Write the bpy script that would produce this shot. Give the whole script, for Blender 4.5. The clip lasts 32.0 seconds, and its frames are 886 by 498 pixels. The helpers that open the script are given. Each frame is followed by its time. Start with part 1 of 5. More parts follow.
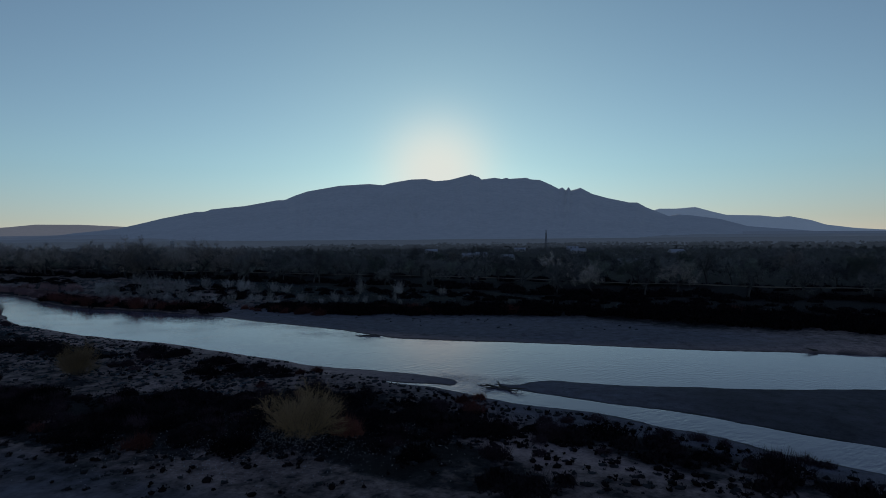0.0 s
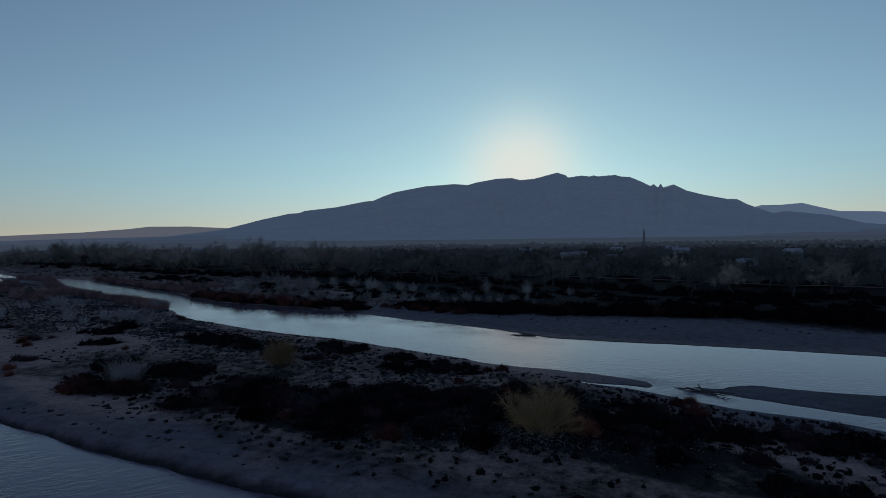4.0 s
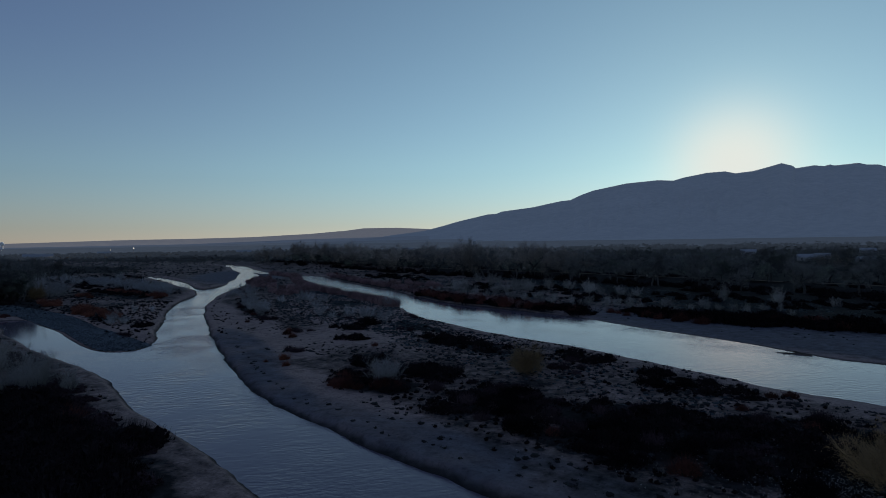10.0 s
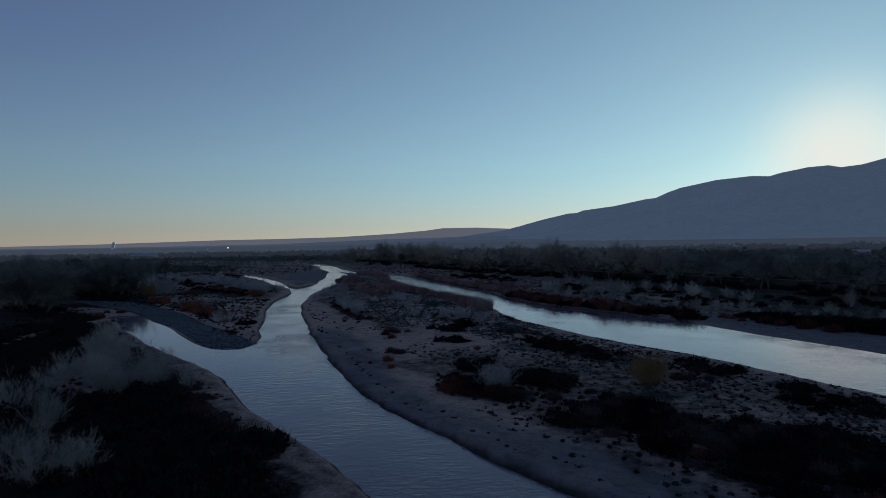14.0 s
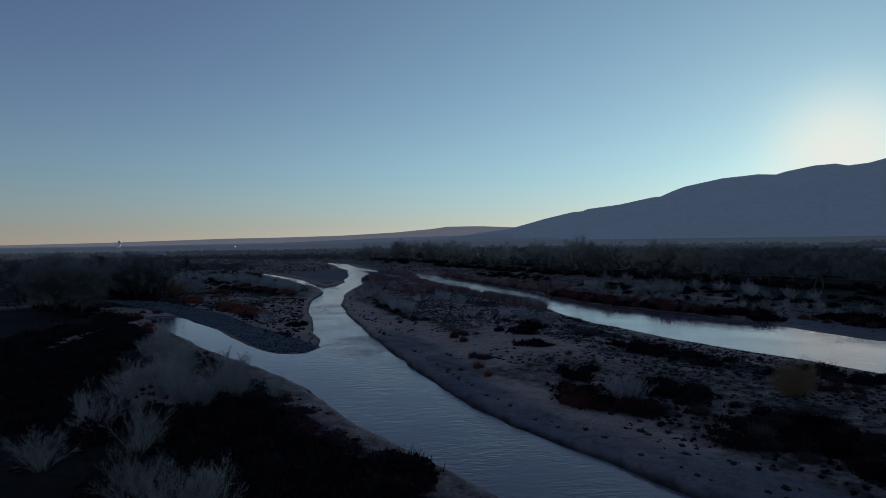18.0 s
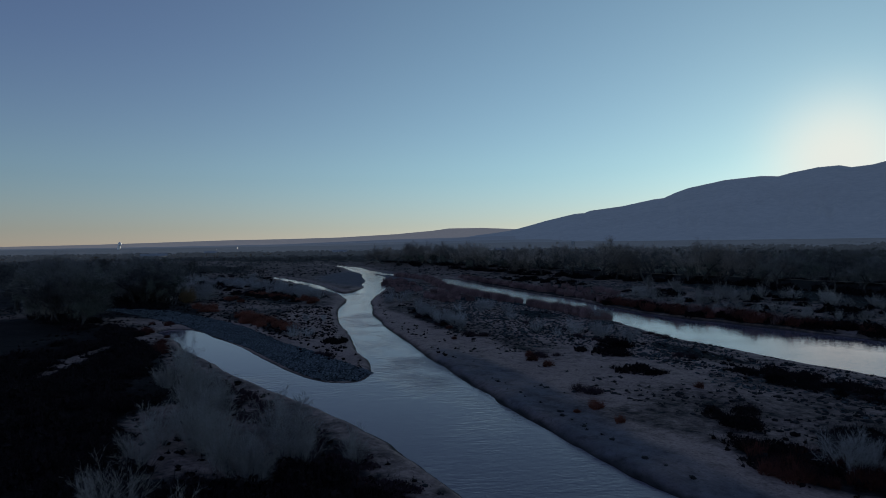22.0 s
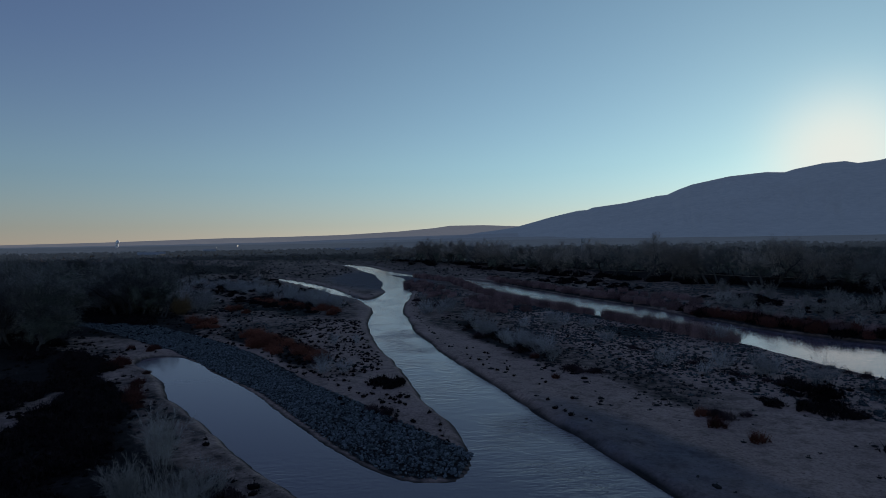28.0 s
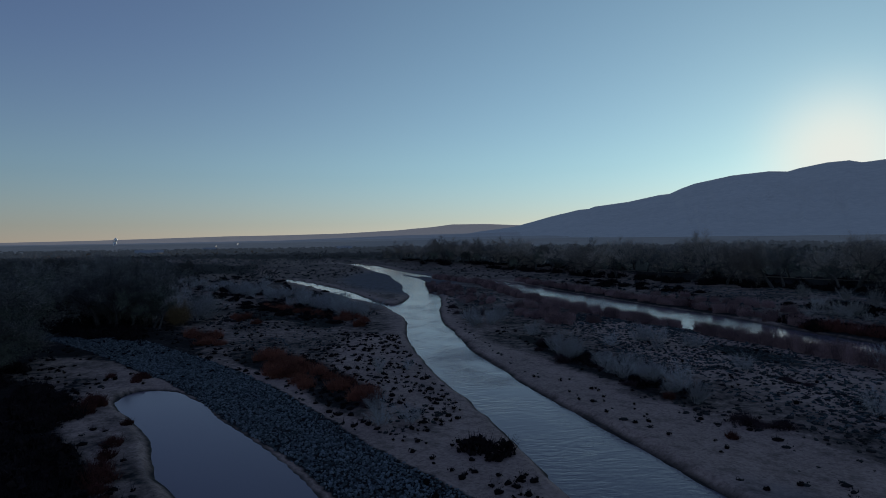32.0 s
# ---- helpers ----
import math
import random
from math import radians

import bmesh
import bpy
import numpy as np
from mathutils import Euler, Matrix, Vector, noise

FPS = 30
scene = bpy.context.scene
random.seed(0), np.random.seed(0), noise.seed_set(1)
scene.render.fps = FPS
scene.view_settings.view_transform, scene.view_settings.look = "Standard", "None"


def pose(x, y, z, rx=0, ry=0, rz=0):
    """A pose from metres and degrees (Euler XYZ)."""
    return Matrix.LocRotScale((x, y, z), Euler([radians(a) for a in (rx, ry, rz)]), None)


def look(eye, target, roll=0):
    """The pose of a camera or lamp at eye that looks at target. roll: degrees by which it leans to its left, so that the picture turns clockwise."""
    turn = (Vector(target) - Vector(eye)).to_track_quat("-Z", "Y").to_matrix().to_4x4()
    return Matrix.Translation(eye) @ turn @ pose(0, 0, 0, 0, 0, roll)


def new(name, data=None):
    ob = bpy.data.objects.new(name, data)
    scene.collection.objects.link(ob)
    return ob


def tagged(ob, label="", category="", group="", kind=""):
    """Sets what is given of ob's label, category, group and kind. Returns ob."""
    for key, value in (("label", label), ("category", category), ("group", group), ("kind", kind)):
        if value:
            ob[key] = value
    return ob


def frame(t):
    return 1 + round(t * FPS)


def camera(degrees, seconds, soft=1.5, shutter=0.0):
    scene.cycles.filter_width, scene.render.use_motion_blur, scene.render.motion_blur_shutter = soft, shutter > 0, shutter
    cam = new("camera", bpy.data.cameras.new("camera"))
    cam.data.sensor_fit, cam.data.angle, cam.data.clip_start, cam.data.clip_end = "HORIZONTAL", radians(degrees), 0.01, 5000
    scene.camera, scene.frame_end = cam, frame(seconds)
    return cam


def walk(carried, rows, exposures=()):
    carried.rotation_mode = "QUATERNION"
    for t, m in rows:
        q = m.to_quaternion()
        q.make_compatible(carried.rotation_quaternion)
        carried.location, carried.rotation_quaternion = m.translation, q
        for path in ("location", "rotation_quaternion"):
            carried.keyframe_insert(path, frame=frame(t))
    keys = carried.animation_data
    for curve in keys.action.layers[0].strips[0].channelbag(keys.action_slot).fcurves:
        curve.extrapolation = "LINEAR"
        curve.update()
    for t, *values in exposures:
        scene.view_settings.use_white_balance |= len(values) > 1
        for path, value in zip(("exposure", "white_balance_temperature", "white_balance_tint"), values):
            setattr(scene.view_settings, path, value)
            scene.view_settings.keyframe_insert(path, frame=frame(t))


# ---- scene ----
cam = camera(73.7, 32.0, soft=0.6)
METRES, EYE, TILT, LEAN, TURN = 133.33, 18.0, 0.0, 0.0, 0.0
ROWS = [
    (0.0, -0.0000, 0.0000, -0.0000, -0.01, -0.82, 0.48),
    (0.5, -0.0142, -0.0012, 0.0002, 1.47, -0.80, 0.50),
    (1.0, -0.0284, -0.0025, 0.0004, 2.95, -0.82, 0.52),
    (1.5, -0.0424, -0.0040, 0.0006, 4.10, -0.79, 0.57),
    (2.0, -0.0561, -0.0057, 0.0007, 4.83, -0.80, 0.55),
    (2.5, -0.0695, -0.0075, 0.0008, 5.45, -0.80, 0.59),
    (3.0, -0.0819, -0.0092, 0.0010, 6.08, -0.80, 0.60),
    (3.5, -0.0928, -0.0108, 0.0013, 7.00, -0.79, 0.65),
    (5.5, -0.1233, -0.0142, 0.0026, 12.27, -0.77, 0.70),
    (6.0, -0.1286, -0.0128, 0.0029, 14.20, -0.74, 0.72),
    (6.5, -0.1330, -0.0105, 0.0032, 15.88, -0.70, 0.78),
    (7.0, -0.1373, -0.0080, 0.0036, 17.44, -0.71, 0.75),
    (7.5, -0.1416, -0.0056, 0.0040, 19.04, -0.70, 0.72),
    (8.0, -0.1461, -0.0033, 0.0044, 20.60, -0.66, 0.72),
    (8.5, -0.1508, -0.0009, 0.0047, 22.17, -0.64, 0.74),
    (9.0, -0.1555, 0.0015, 0.0049, 23.72, -0.61, 0.73),
    (9.5, -0.1601, 0.0038, 0.0052, 25.27, -0.58, 0.75),
    (10.0, -0.1648, 0.0059, 0.0055, 26.80, -0.56, 0.74),
    (10.5, -0.1696, 0.0080, 0.0058, 28.29, -0.53, 0.74),
    (11.0, -0.1743, 0.0099, 0.0060, 29.72, -0.53, 0.74),
    (11.5, -0.1790, 0.0118, 0.0061, 31.04, -0.51, 0.77),
    (12.0, -0.1836, 0.0135, 0.0061, 32.14, -0.48, 0.83),
    (12.5, -0.1882, 0.0151, 0.0061, 32.94, -0.49, 0.79),
    (13.0, -0.1930, 0.0160, 0.0060, 33.56, -0.48, 0.81),
    (13.5, -0.1988, 0.0156, 0.0060, 34.04, -0.47, 0.78),
    (14.0, -0.2066, 0.0133, 0.0060, 34.35, -0.48, 0.78),
    (14.5, -0.2170, 0.0094, 0.0059, 34.57, -0.49, 0.77),
    (16.5, -0.2726, -0.0064, 0.0045, 34.64, -0.54, 0.78),
    (17.0, -0.2882, -0.0051, 0.0042, 34.62, -0.57, 0.78),
    (17.5, -0.3050, -0.0006, 0.0040, 34.61, -0.60, 0.76),
    (18.0, -0.3228, 0.0061, 0.0042, 34.59, -0.61, 0.76),
    (18.5, -0.3414, 0.0141, 0.0045, 34.58, -0.59, 0.76),
    (19.0, -0.3603, 0.0229, 0.0051, 34.57, -0.57, 0.77),
    (19.5, -0.3793, 0.0321, 0.0057, 34.57, -0.55, 0.74),
    (20.0, -0.3985, 0.0411, 0.0063, 34.57, -0.50, 0.75),
    (20.5, -0.4180, 0.0496, 0.0068, 34.57, -0.49, 0.71),
    (21.0, -0.4377, 0.0576, 0.0070, 34.57, -0.46, 0.69),
    (21.5, -0.4575, 0.0650, 0.0071, 34.56, -0.45, 0.70),
    (22.0, -0.4774, 0.0721, 0.0070, 34.57, -0.44, 0.72),
    (22.5, -0.4974, 0.0795, 0.0069, 34.58, -0.44, 0.72),
    (23.0, -0.5174, 0.0874, 0.0069, 34.59, -0.46, 0.74),
    (23.5, -0.5374, 0.0963, 0.0071, 34.58, -0.47, 0.76),
    (24.0, -0.5570, 0.1065, 0.0072, 34.59, -0.49, 0.80),
    (24.5, -0.5760, 0.1184, 0.0074, 34.57, -0.50, 0.81),
    (25.0, -0.5944, 0.1322, 0.0075, 34.55, -0.55, 0.84),
    (25.5, -0.6123, 0.1476, 0.0078, 34.54, -0.57, 0.85),
    (27.5, -0.6849, 0.2135, 0.0093, 34.54, -0.69, 0.85),
    (28.0, -0.7048, 0.2290, 0.0094, 34.55, -0.69, 0.84),
    (28.5, -0.7256, 0.2441, 0.0094, 34.53, -0.71, 0.81),
    (29.0, -0.7471, 0.2588, 0.0093, 34.53, -0.71, 0.81),
    (29.5, -0.7691, 0.2732, 0.0092, 34.52, -0.72, 0.78),
    (30.0, -0.7917, 0.2872, 0.0090, 34.52, -0.72, 0.73),
    (30.5, -0.8149, 0.3010, 0.0085, 34.51, -0.73, 0.72),
    (31.0, -0.8385, 0.3148, 0.0079, 34.50, -0.74, 0.71),
    (31.5, -0.8623, 0.3289, 0.0074, 34.48, -0.76, 0.69),
    (32.0, -0.8862, 0.3432, 0.0070, 34.47, -0.80, 0.69),
]
walk(cam, [(t, pose(0, 0, EYE, TILT, LEAN, TURN) @ pose(METRES * x, METRES * y, METRES * z, 90 + pitch, roll, yaw)) for t, x, y, z, yaw, pitch, roll in ROWS],
     [(0.0, -0.12), (3.0, -0.12), (6.0, -0.08), (10.0, -0.04), (13.0, 0.0), (32.0, 0.0)])

import functools

# ---- world, sun, exposure ----
SUN_AZ, SUN_EL = -0.5, 5.3          # degrees: clockwise from +Y, above the plain; just behind the ridge


def compass(az, el=0.0):
    a, e = radians(az), radians(el)
    return Vector((math.sin(a) * math.cos(e), math.cos(a) * math.cos(e), math.sin(e)))


world = bpy.data.worlds.new("dawn_sky")
scene.world = world
world.use_nodes = True


def build_world():
    nt = world.node_tree
    nt.nodes.clear()
    N, L = nt.nodes.new, nt.links.new
    out, bg = N("ShaderNodeOutputWorld"), N("ShaderNodeBackground")
    sky = N("ShaderNodeTexSky")
    sky.sky_type, sky.sun_disc = "NISHITA", False
    sky.sun_elevation, sky.sun_rotation = radians(SUN_EL), radians(SUN_AZ)
    sky.altitude, sky.air_density, sky.dust_density, sky.ozone_density = 1500, 1.0, 0.15, 1.5
    # the aureole of bright dust round the hidden sun
    co = N("ShaderNodeTexCoord")
    dot = N("ShaderNodeVectorMath")
    dot.operation = "DOT_PRODUCT"
    dot.inputs[1].default_value = compass(SUN_AZ, SUN_EL + 0.9)
    L(co.outputs["Generated"], dot.inputs[0])
    acos = N("ShaderNodeMath")
    acos.operation = "ARCCOSINE"
    L(dot.outputs["Value"], acos.inputs[0])

    def fall(width, power):
        """1 towards the sun, falling off over the given degrees."""
        last = acos
        for op, value in (("DIVIDE", radians(width)), ("POWER", power), ("MULTIPLY", -1), ("EXPONENT", None)):
            n = N("ShaderNodeMath"); n.operation = op
            if value is not None:
                n.inputs[1].default_value = value
            L(last.outputs[0], n.inputs[0]); last = n
        return last.outputs[0]

    def vec(op, a, b):
        n = N("ShaderNodeVectorMath"); n.operation = op
        L(a, n.inputs[0])
        if isinstance(b, tuple):
            n.inputs[1].default_value = b
        else:
            L(b, n.inputs[1])
        return n.outputs[0]

    def blend(a, colour, fac):
        n = N("ShaderNodeMix"); n.data_type = "RGBA"
        L(fac, n.inputs[0]); L(a, n.inputs[6]); n.inputs[7].default_value = (*colour, 1)
        return n.outputs[2]

    pale = N("ShaderNodeHueSaturation"); pale.inputs["Saturation"].default_value = 0.62
    L(sky.outputs[0], pale.inputs["Color"])
    base = vec("MULTIPLY", pale.outputs[0], tuple(SKY * c for c in TINT))
    # the long way through dust dims and warms the sky near the horizon
    up = N("ShaderNodeSeparateXYZ"); L(co.outputs["Generated"], up.inputs[0])
    low = N("ShaderNodeMapRange"); low.inputs["From Max"].default_value = 0.13; low.interpolation_type = "SMOOTHSTEP"
    L(up.outputs["Z"], low.inputs["Value"])
    warm = N("ShaderNodeMix"); warm.data_type = "RGBA"; warm.inputs[6].default_value, warm.inputs[7].default_value = (0.93, 0.73, 0.755, 1), (1, 1, 1, 1)
    L(low.outputs[0], warm.inputs[0])
    base = vec("MULTIPLY", base, warm.outputs[2])
    high = N("ShaderNodeMapRange"); high.inputs["From Min"].default_value, high.inputs["From Max"].default_value = 0.14, 0.6
    L(up.outputs["Z"], high.inputs["Value"])
    deep = N("ShaderNodeMix"); deep.data_type = "RGBA"; deep.inputs[6].default_value, deep.inputs[7].default_value = (1, 1, 1, 1), (0.915, 0.872, 1.08, 1)
    L(high.outputs[0], deep.inputs[0])
    base = vec("MULTIPLY", base, deep.outputs[2])
    halo = N("ShaderNodeVectorMath"); halo.operation = "SCALE"; halo.inputs[0].default_value = HALO
    L(fall(15.0, 1.0), halo.inputs["Scale"])
    base = vec("ADD", base, halo.outputs[0])
    # cyan scatter on the sun's side, deeper blue high up and away from it
    side = N("ShaderNodeVectorMath"); side.operation = "SCALE"; side.inputs[0].default_value = (0.006, 0.045, 0.035)
    L(fall(45.0, 3.0), side.inputs["Scale"])
    base = vec("ADD", base, side.outputs[0])
    away = N("ShaderNodeMapRange"); away.inputs["From Min"].default_value, away.inputs["From Max"].default_value = radians(40), radians(75)
    L(acos.outputs[0], away.inputs["Value"])
    lift = N("ShaderNodeMapRange"); lift.inputs["From Min"].default_value, lift.inputs["From Max"].default_value = 0.06, 0.3
    L(up.outputs["Z"], lift.inputs["Value"])
    both = N("ShaderNodeMath"); both.operation = "MULTIPLY"
    L(away.outputs[0], both.inputs[0]); L(lift.outputs[0], both.inputs[1])
    tint = N("ShaderNodeMix"); tint.data_type = "RGBA"; tint.inputs[6].default_value, tint.inputs[7].default_value = (1, 1, 1, 1), (0.88, 0.90, 1.05, 1)
    L(both.outputs[0], tint.inputs[0])
    base = vec("MULTIPLY", base, tint.outputs[2])
    base = blend(base, (0.80, 0.83, 0.77), fall(5.0, 2.5))
    L(base, bg.inputs["Color"])
    bg.inputs["Strength"].default_value = 1.0
    L(bg.outputs[0], out.inputs["Surface"])


SKY, TINT, HALO = 0.119, (0.682, 0.868, 1.05), (0.135, 0.19, 0.10)
build_world()

sun = new("sun", bpy.data.lights.new("sun", "SUN"))
sun.data.energy, sun.data.angle, sun.data.color = 3.0, radians(0.5), (1.0, 0.88, 0.72)
sun.matrix_world = look(compass(SUN_AZ, SUN_EL) * 100, (0, 0, 0))

# ---- materials ----


def material(name, stops, scale=1.0, rough=0.85, bump=0.3, fine=14.0, spread=0.0, island=False, metal=0.0, spec=0.04, dist=0.05, each=0.0):
    """Noise-coloured material: stops are (position, colour); a second, finer noise mottles it; spread varies it from object to object, or from island to island, and each from object to object besides."""
    m = bpy.data.materials.new(name)
    m.use_nodes = True
    nt = m.node_tree
    N, L = nt.nodes.new, nt.links.new
    b = nt.nodes["Principled BSDF"]
    co = N("ShaderNodeTexCoord")
    n1, n2 = N("ShaderNodeTexNoise"), N("ShaderNodeTexNoise")
    n1.inputs["Scale"].default_value, n1.inputs["Detail"].default_value, n1.inputs["Roughness"].default_value = scale, 6, 0.6
    n2.inputs["Scale"].default_value, n2.inputs["Detail"].default_value = scale * fine, 4
    geo = N("ShaderNodeNewGeometry")
    L(geo.outputs["Position"], n1.inputs["Vector"]); L(geo.outputs["Position"], n2.inputs["Vector"])
    mix = N("ShaderNodeMath"); mix.operation = "MULTIPLY_ADD"; mix.inputs[1].default_value, mix.inputs[2].default_value = 0.5, 0.0
    L(n2.outputs["Fac"], mix.inputs[0])
    add = N("ShaderNodeMath"); add.operation = "MULTIPLY_ADD"; add.inputs[1].default_value = 0.5
    L(n1.outputs["Fac"], add.inputs[0]); L(mix.outputs[0], add.inputs[2])
    ramp = N("ShaderNodeValToRGB")
    el = ramp.color_ramp.elements
    for i, (p, c) in enumerate(stops):
        e = el[i] if i < 2 else el.new(p)
        e.position, e.color = p, (*c, 1)
    L(add.outputs[0], ramp.inputs["Fac"])
    last = ramp.outputs["Color"]
    if spread:
        hsv = N("ShaderNodeHueSaturation")
        rnd = geo.outputs["Random Per Island"] if island else N("ShaderNodeObjectInfo").outputs["Random"]
        mr = N("ShaderNodeMapRange")
        mr.inputs["To Min"].default_value, mr.inputs["To Max"].default_value = 1 - spread, 1 + spread
        L(rnd, mr.inputs["Value"]); L(mr.outputs[0], hsv.inputs["Value"]); L(last, hsv.inputs["Color"])
        last = hsv.outputs["Color"]
    if each:
        hsv = N("ShaderNodeHueSaturation")
        mr = N("ShaderNodeMapRange")
        mr.inputs["To Min"].default_value, mr.inputs["To Max"].default_value = 1 - each, 1 + each
        L(N("ShaderNodeObjectInfo").outputs["Random"], mr.inputs["Value"]); L(mr.outputs[0], hsv.inputs["Value"]); L(last, hsv.inputs["Color"])
        last = hsv.outputs["Color"]
    L(last, b.inputs["Base Color"])
    b.inputs["Roughness"].default_value, b.inputs["Metallic"].default_value = rough, metal
    b.inputs["Specular IOR Level"].default_value = spec
    if bump:
        bp = N("ShaderNodeBump")
        bp.inputs["Strength"].default_value, bp.inputs["Distance"].default_value = bump, dist
        L(add.outputs[0], bp.inputs["Height"]); L(bp.outputs[0], b.inputs["Normal"])
    return m


MAT = {
    "bark": material("cottonwood_bark", [(0.35, (0.03, 0.028, 0.026)), (0.7, (0.13, 0.122, 0.112))], 2.0, 0.9, 0.4, 8, 0.25),
    "twig": material("grey_twigs", [(0.3, (0.05, 0.05, 0.049)), (0.7, (0.225, 0.22, 0.205))], 0.5, 0.9, 0, 6, 0.5, island=True, each=0.6),
    "brown_twig": material("brown_twigs", [(0.3, (0.13, 0.11, 0.094)), (0.7, (0.50, 0.435, 0.37))], 0.5, 0.9, 0, 6, 0.6, island=True, each=0.55),
    "olive": material("olive_foliage", [(0.3, (0.06, 0.068, 0.058)), (0.7, (0.21, 0.228, 0.185))], 0.5, 0.85, 0, 6, 0.6, island=True, each=0.6),
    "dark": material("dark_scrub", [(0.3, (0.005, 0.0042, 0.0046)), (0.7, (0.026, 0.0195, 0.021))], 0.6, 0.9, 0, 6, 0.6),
    "orange": material("orange_brush", [(0.3, (0.08, 0.031, 0.023)), (0.7, (0.28, 0.103, 0.066))], 0.4, 0.85, 0, 6, 0.4),
    "purple": material("purple_scrub", [(0.3, (0.022, 0.014, 0.016)), (0.7, (0.085, 0.056, 0.06))], 0.5, 0.9, 0, 6, 0.4),
    "rust": material("rust_willow", [(0.3, (0.042, 0.016, 0.014)), (0.7, (0.14, 0.052, 0.039))], 0.4, 0.85, 0, 6, 0.4),
    "white": material("pale_willow", [(0.3, (0.24, 0.234, 0.228)), (0.7, (0.44, 0.43, 0.42))], 0.5, 0.8, 0, 6, 0.3),
    "grey_willow": material("grey_willow", [(0.3, (0.19, 0.178, 0.16)), (0.7, (0.42, 0.395, 0.36))], 0.5, 0.85, 0, 6, 0.35),
    "yellow": material("yellow_leaves", [(0.3, (0.17, 0.115, 0.056)), (0.7, (0.42, 0.28, 0.15))], 0.8, 0.8, 0, 6, 0.3),
    "reed": material("dry_reeds", [(0.3, (0.105, 0.065, 0.061)), (0.7, (0.42, 0.26, 0.24))], 0.5, 0.85, 0, 6, 0.4),
    "grey_sage": material("grey_sage", [(0.3, (0.028, 0.035, 0.039)), (0.7, (0.10, 0.12, 0.126))], 0.6, 0.9, 0, 6, 0.6, island=True),
    "sage": material("sagebrush", [(0.3, (0.016, 0.017, 0.017)), (0.7, (0.05, 0.05, 0.05))], 0.6, 0.9, 0, 6, 0.4, island=True),
    "stone": material("river_cobble", [(0.3, (0.03, 0.037, 0.042)), (0.7, (0.185, 0.215, 0.232))], 1.5, 0.7, 0.2, 8, 0.65),
    "stones": material("river_cobbles", [(0.3, (0.03, 0.037, 0.042)), (0.7, (0.185, 0.215, 0.232))], 1.5, 0.7, 0.2, 8, 0.65, island=True),
    "drift": material("driftwood", [(0.3, (0.04, 0.035, 0.03)), (0.7, (0.14, 0.12, 0.1))], 2.0, 0.85, 0.4, 8),
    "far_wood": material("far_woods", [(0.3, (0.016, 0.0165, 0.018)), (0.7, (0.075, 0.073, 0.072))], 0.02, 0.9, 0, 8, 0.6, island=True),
    # two copies of the far woods that get a haze glow below
    "thin_haze_wood": material("thin_haze_woods", [(0.3, (0.016, 0.0165, 0.018)), (0.7, (0.07, 0.069, 0.068))], 0.02, 0.9, 0, 8, 0.6, island=True),
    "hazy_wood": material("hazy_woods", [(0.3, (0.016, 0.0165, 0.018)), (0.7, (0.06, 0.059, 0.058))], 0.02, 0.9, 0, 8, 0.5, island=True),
    # far land: haze is put into pale base tones and a later glow
    "mountain": material("hazed_mountain_rock", [(0.3, (0.17, 0.19, 0.22)), (0.7, (0.25, 0.27, 0.30))], 0.004, 1.0, 0.0, 7, spec=0.0),
    "far_range": material("hazed_range_rock", [(0.3, (0.34, 0.37, 0.42)), (0.7, (0.40, 0.43, 0.48))], 0.004, 1.0, 0.0, 7, spec=0.0),
    "mesa": material("hazed_mesa_earth", [(0.3, (0.20, 0.20, 0.22)), (0.7, (0.27, 0.26, 0.27))], 0.006, 1.0, 0.0, 7, spec=0.0),
    "foothill": material("hazed_foothill_brush", [(0.3, (0.14, 0.155, 0.18)), (0.7, (0.21, 0.225, 0.25))], 0.008, 1.0, 0.0, 7, spec=0.0),
    "bench": material("hazed_bench_brush", [(0.3, (0.11, 0.12, 0.135)), (0.7, (0.17, 0.18, 0.195))], 0.008, 1.0, 0.0, 7, spec=0.0),
    "plain": material("hazed_plain_brush", [(0.3, (0.07, 0.078, 0.088)), (0.7, (0.13, 0.136, 0.146))], 0.008, 1.0, 0.0, 7, spec=0.0),
    "track": material("dirt_track", [(0.3, (0.08, 0.065, 0.052)), (0.7, (0.15, 0.12, 0.095))], 0.3, 0.95, 0.2),
    "steam": material("white_steam", [(0.3, (0.78, 0.77, 0.76)), (0.7, (0.85, 0.84, 0.82))], 0.05, 1.0, 0.0),
    "lit": material("glint_glow", [(0.3, (0.8, 0.78, 0.7)), (0.7, (0.9, 0.88, 0.8))], 0.5, 0.4, 0.0),
    "wall": material("pale_stucco", [(0.3, (0.30, 0.29, 0.275)), (0.7, (0.42, 0.405, 0.385))], 0.5, 0.9, 0.1),
    "roof": material("pale_metal_roof", [(0.3, (0.26, 0.265, 0.275)), (0.7, (0.40, 0.405, 0.415))], 0.5, 0.5, 0.1),
    "paint": material("white_paint", [(0.3, (0.38, 0.38, 0.38)), (0.7, (0.48, 0.48, 0.475))], 0.3, 0.6, 0.0),
    "steel": material("painted_steel", [(0.3, (0.08, 0.08, 0.09)), (0.7, (0.14, 0.14, 0.15))], 0.5, 0.6, 0.0),
    "glass": material("dark_panes", [(0.3, (0.01, 0.012, 0.015)), (0.7, (0.02, 0.022, 0.025))], 0.5, 0.15, 0.0, spec=0.5),
}


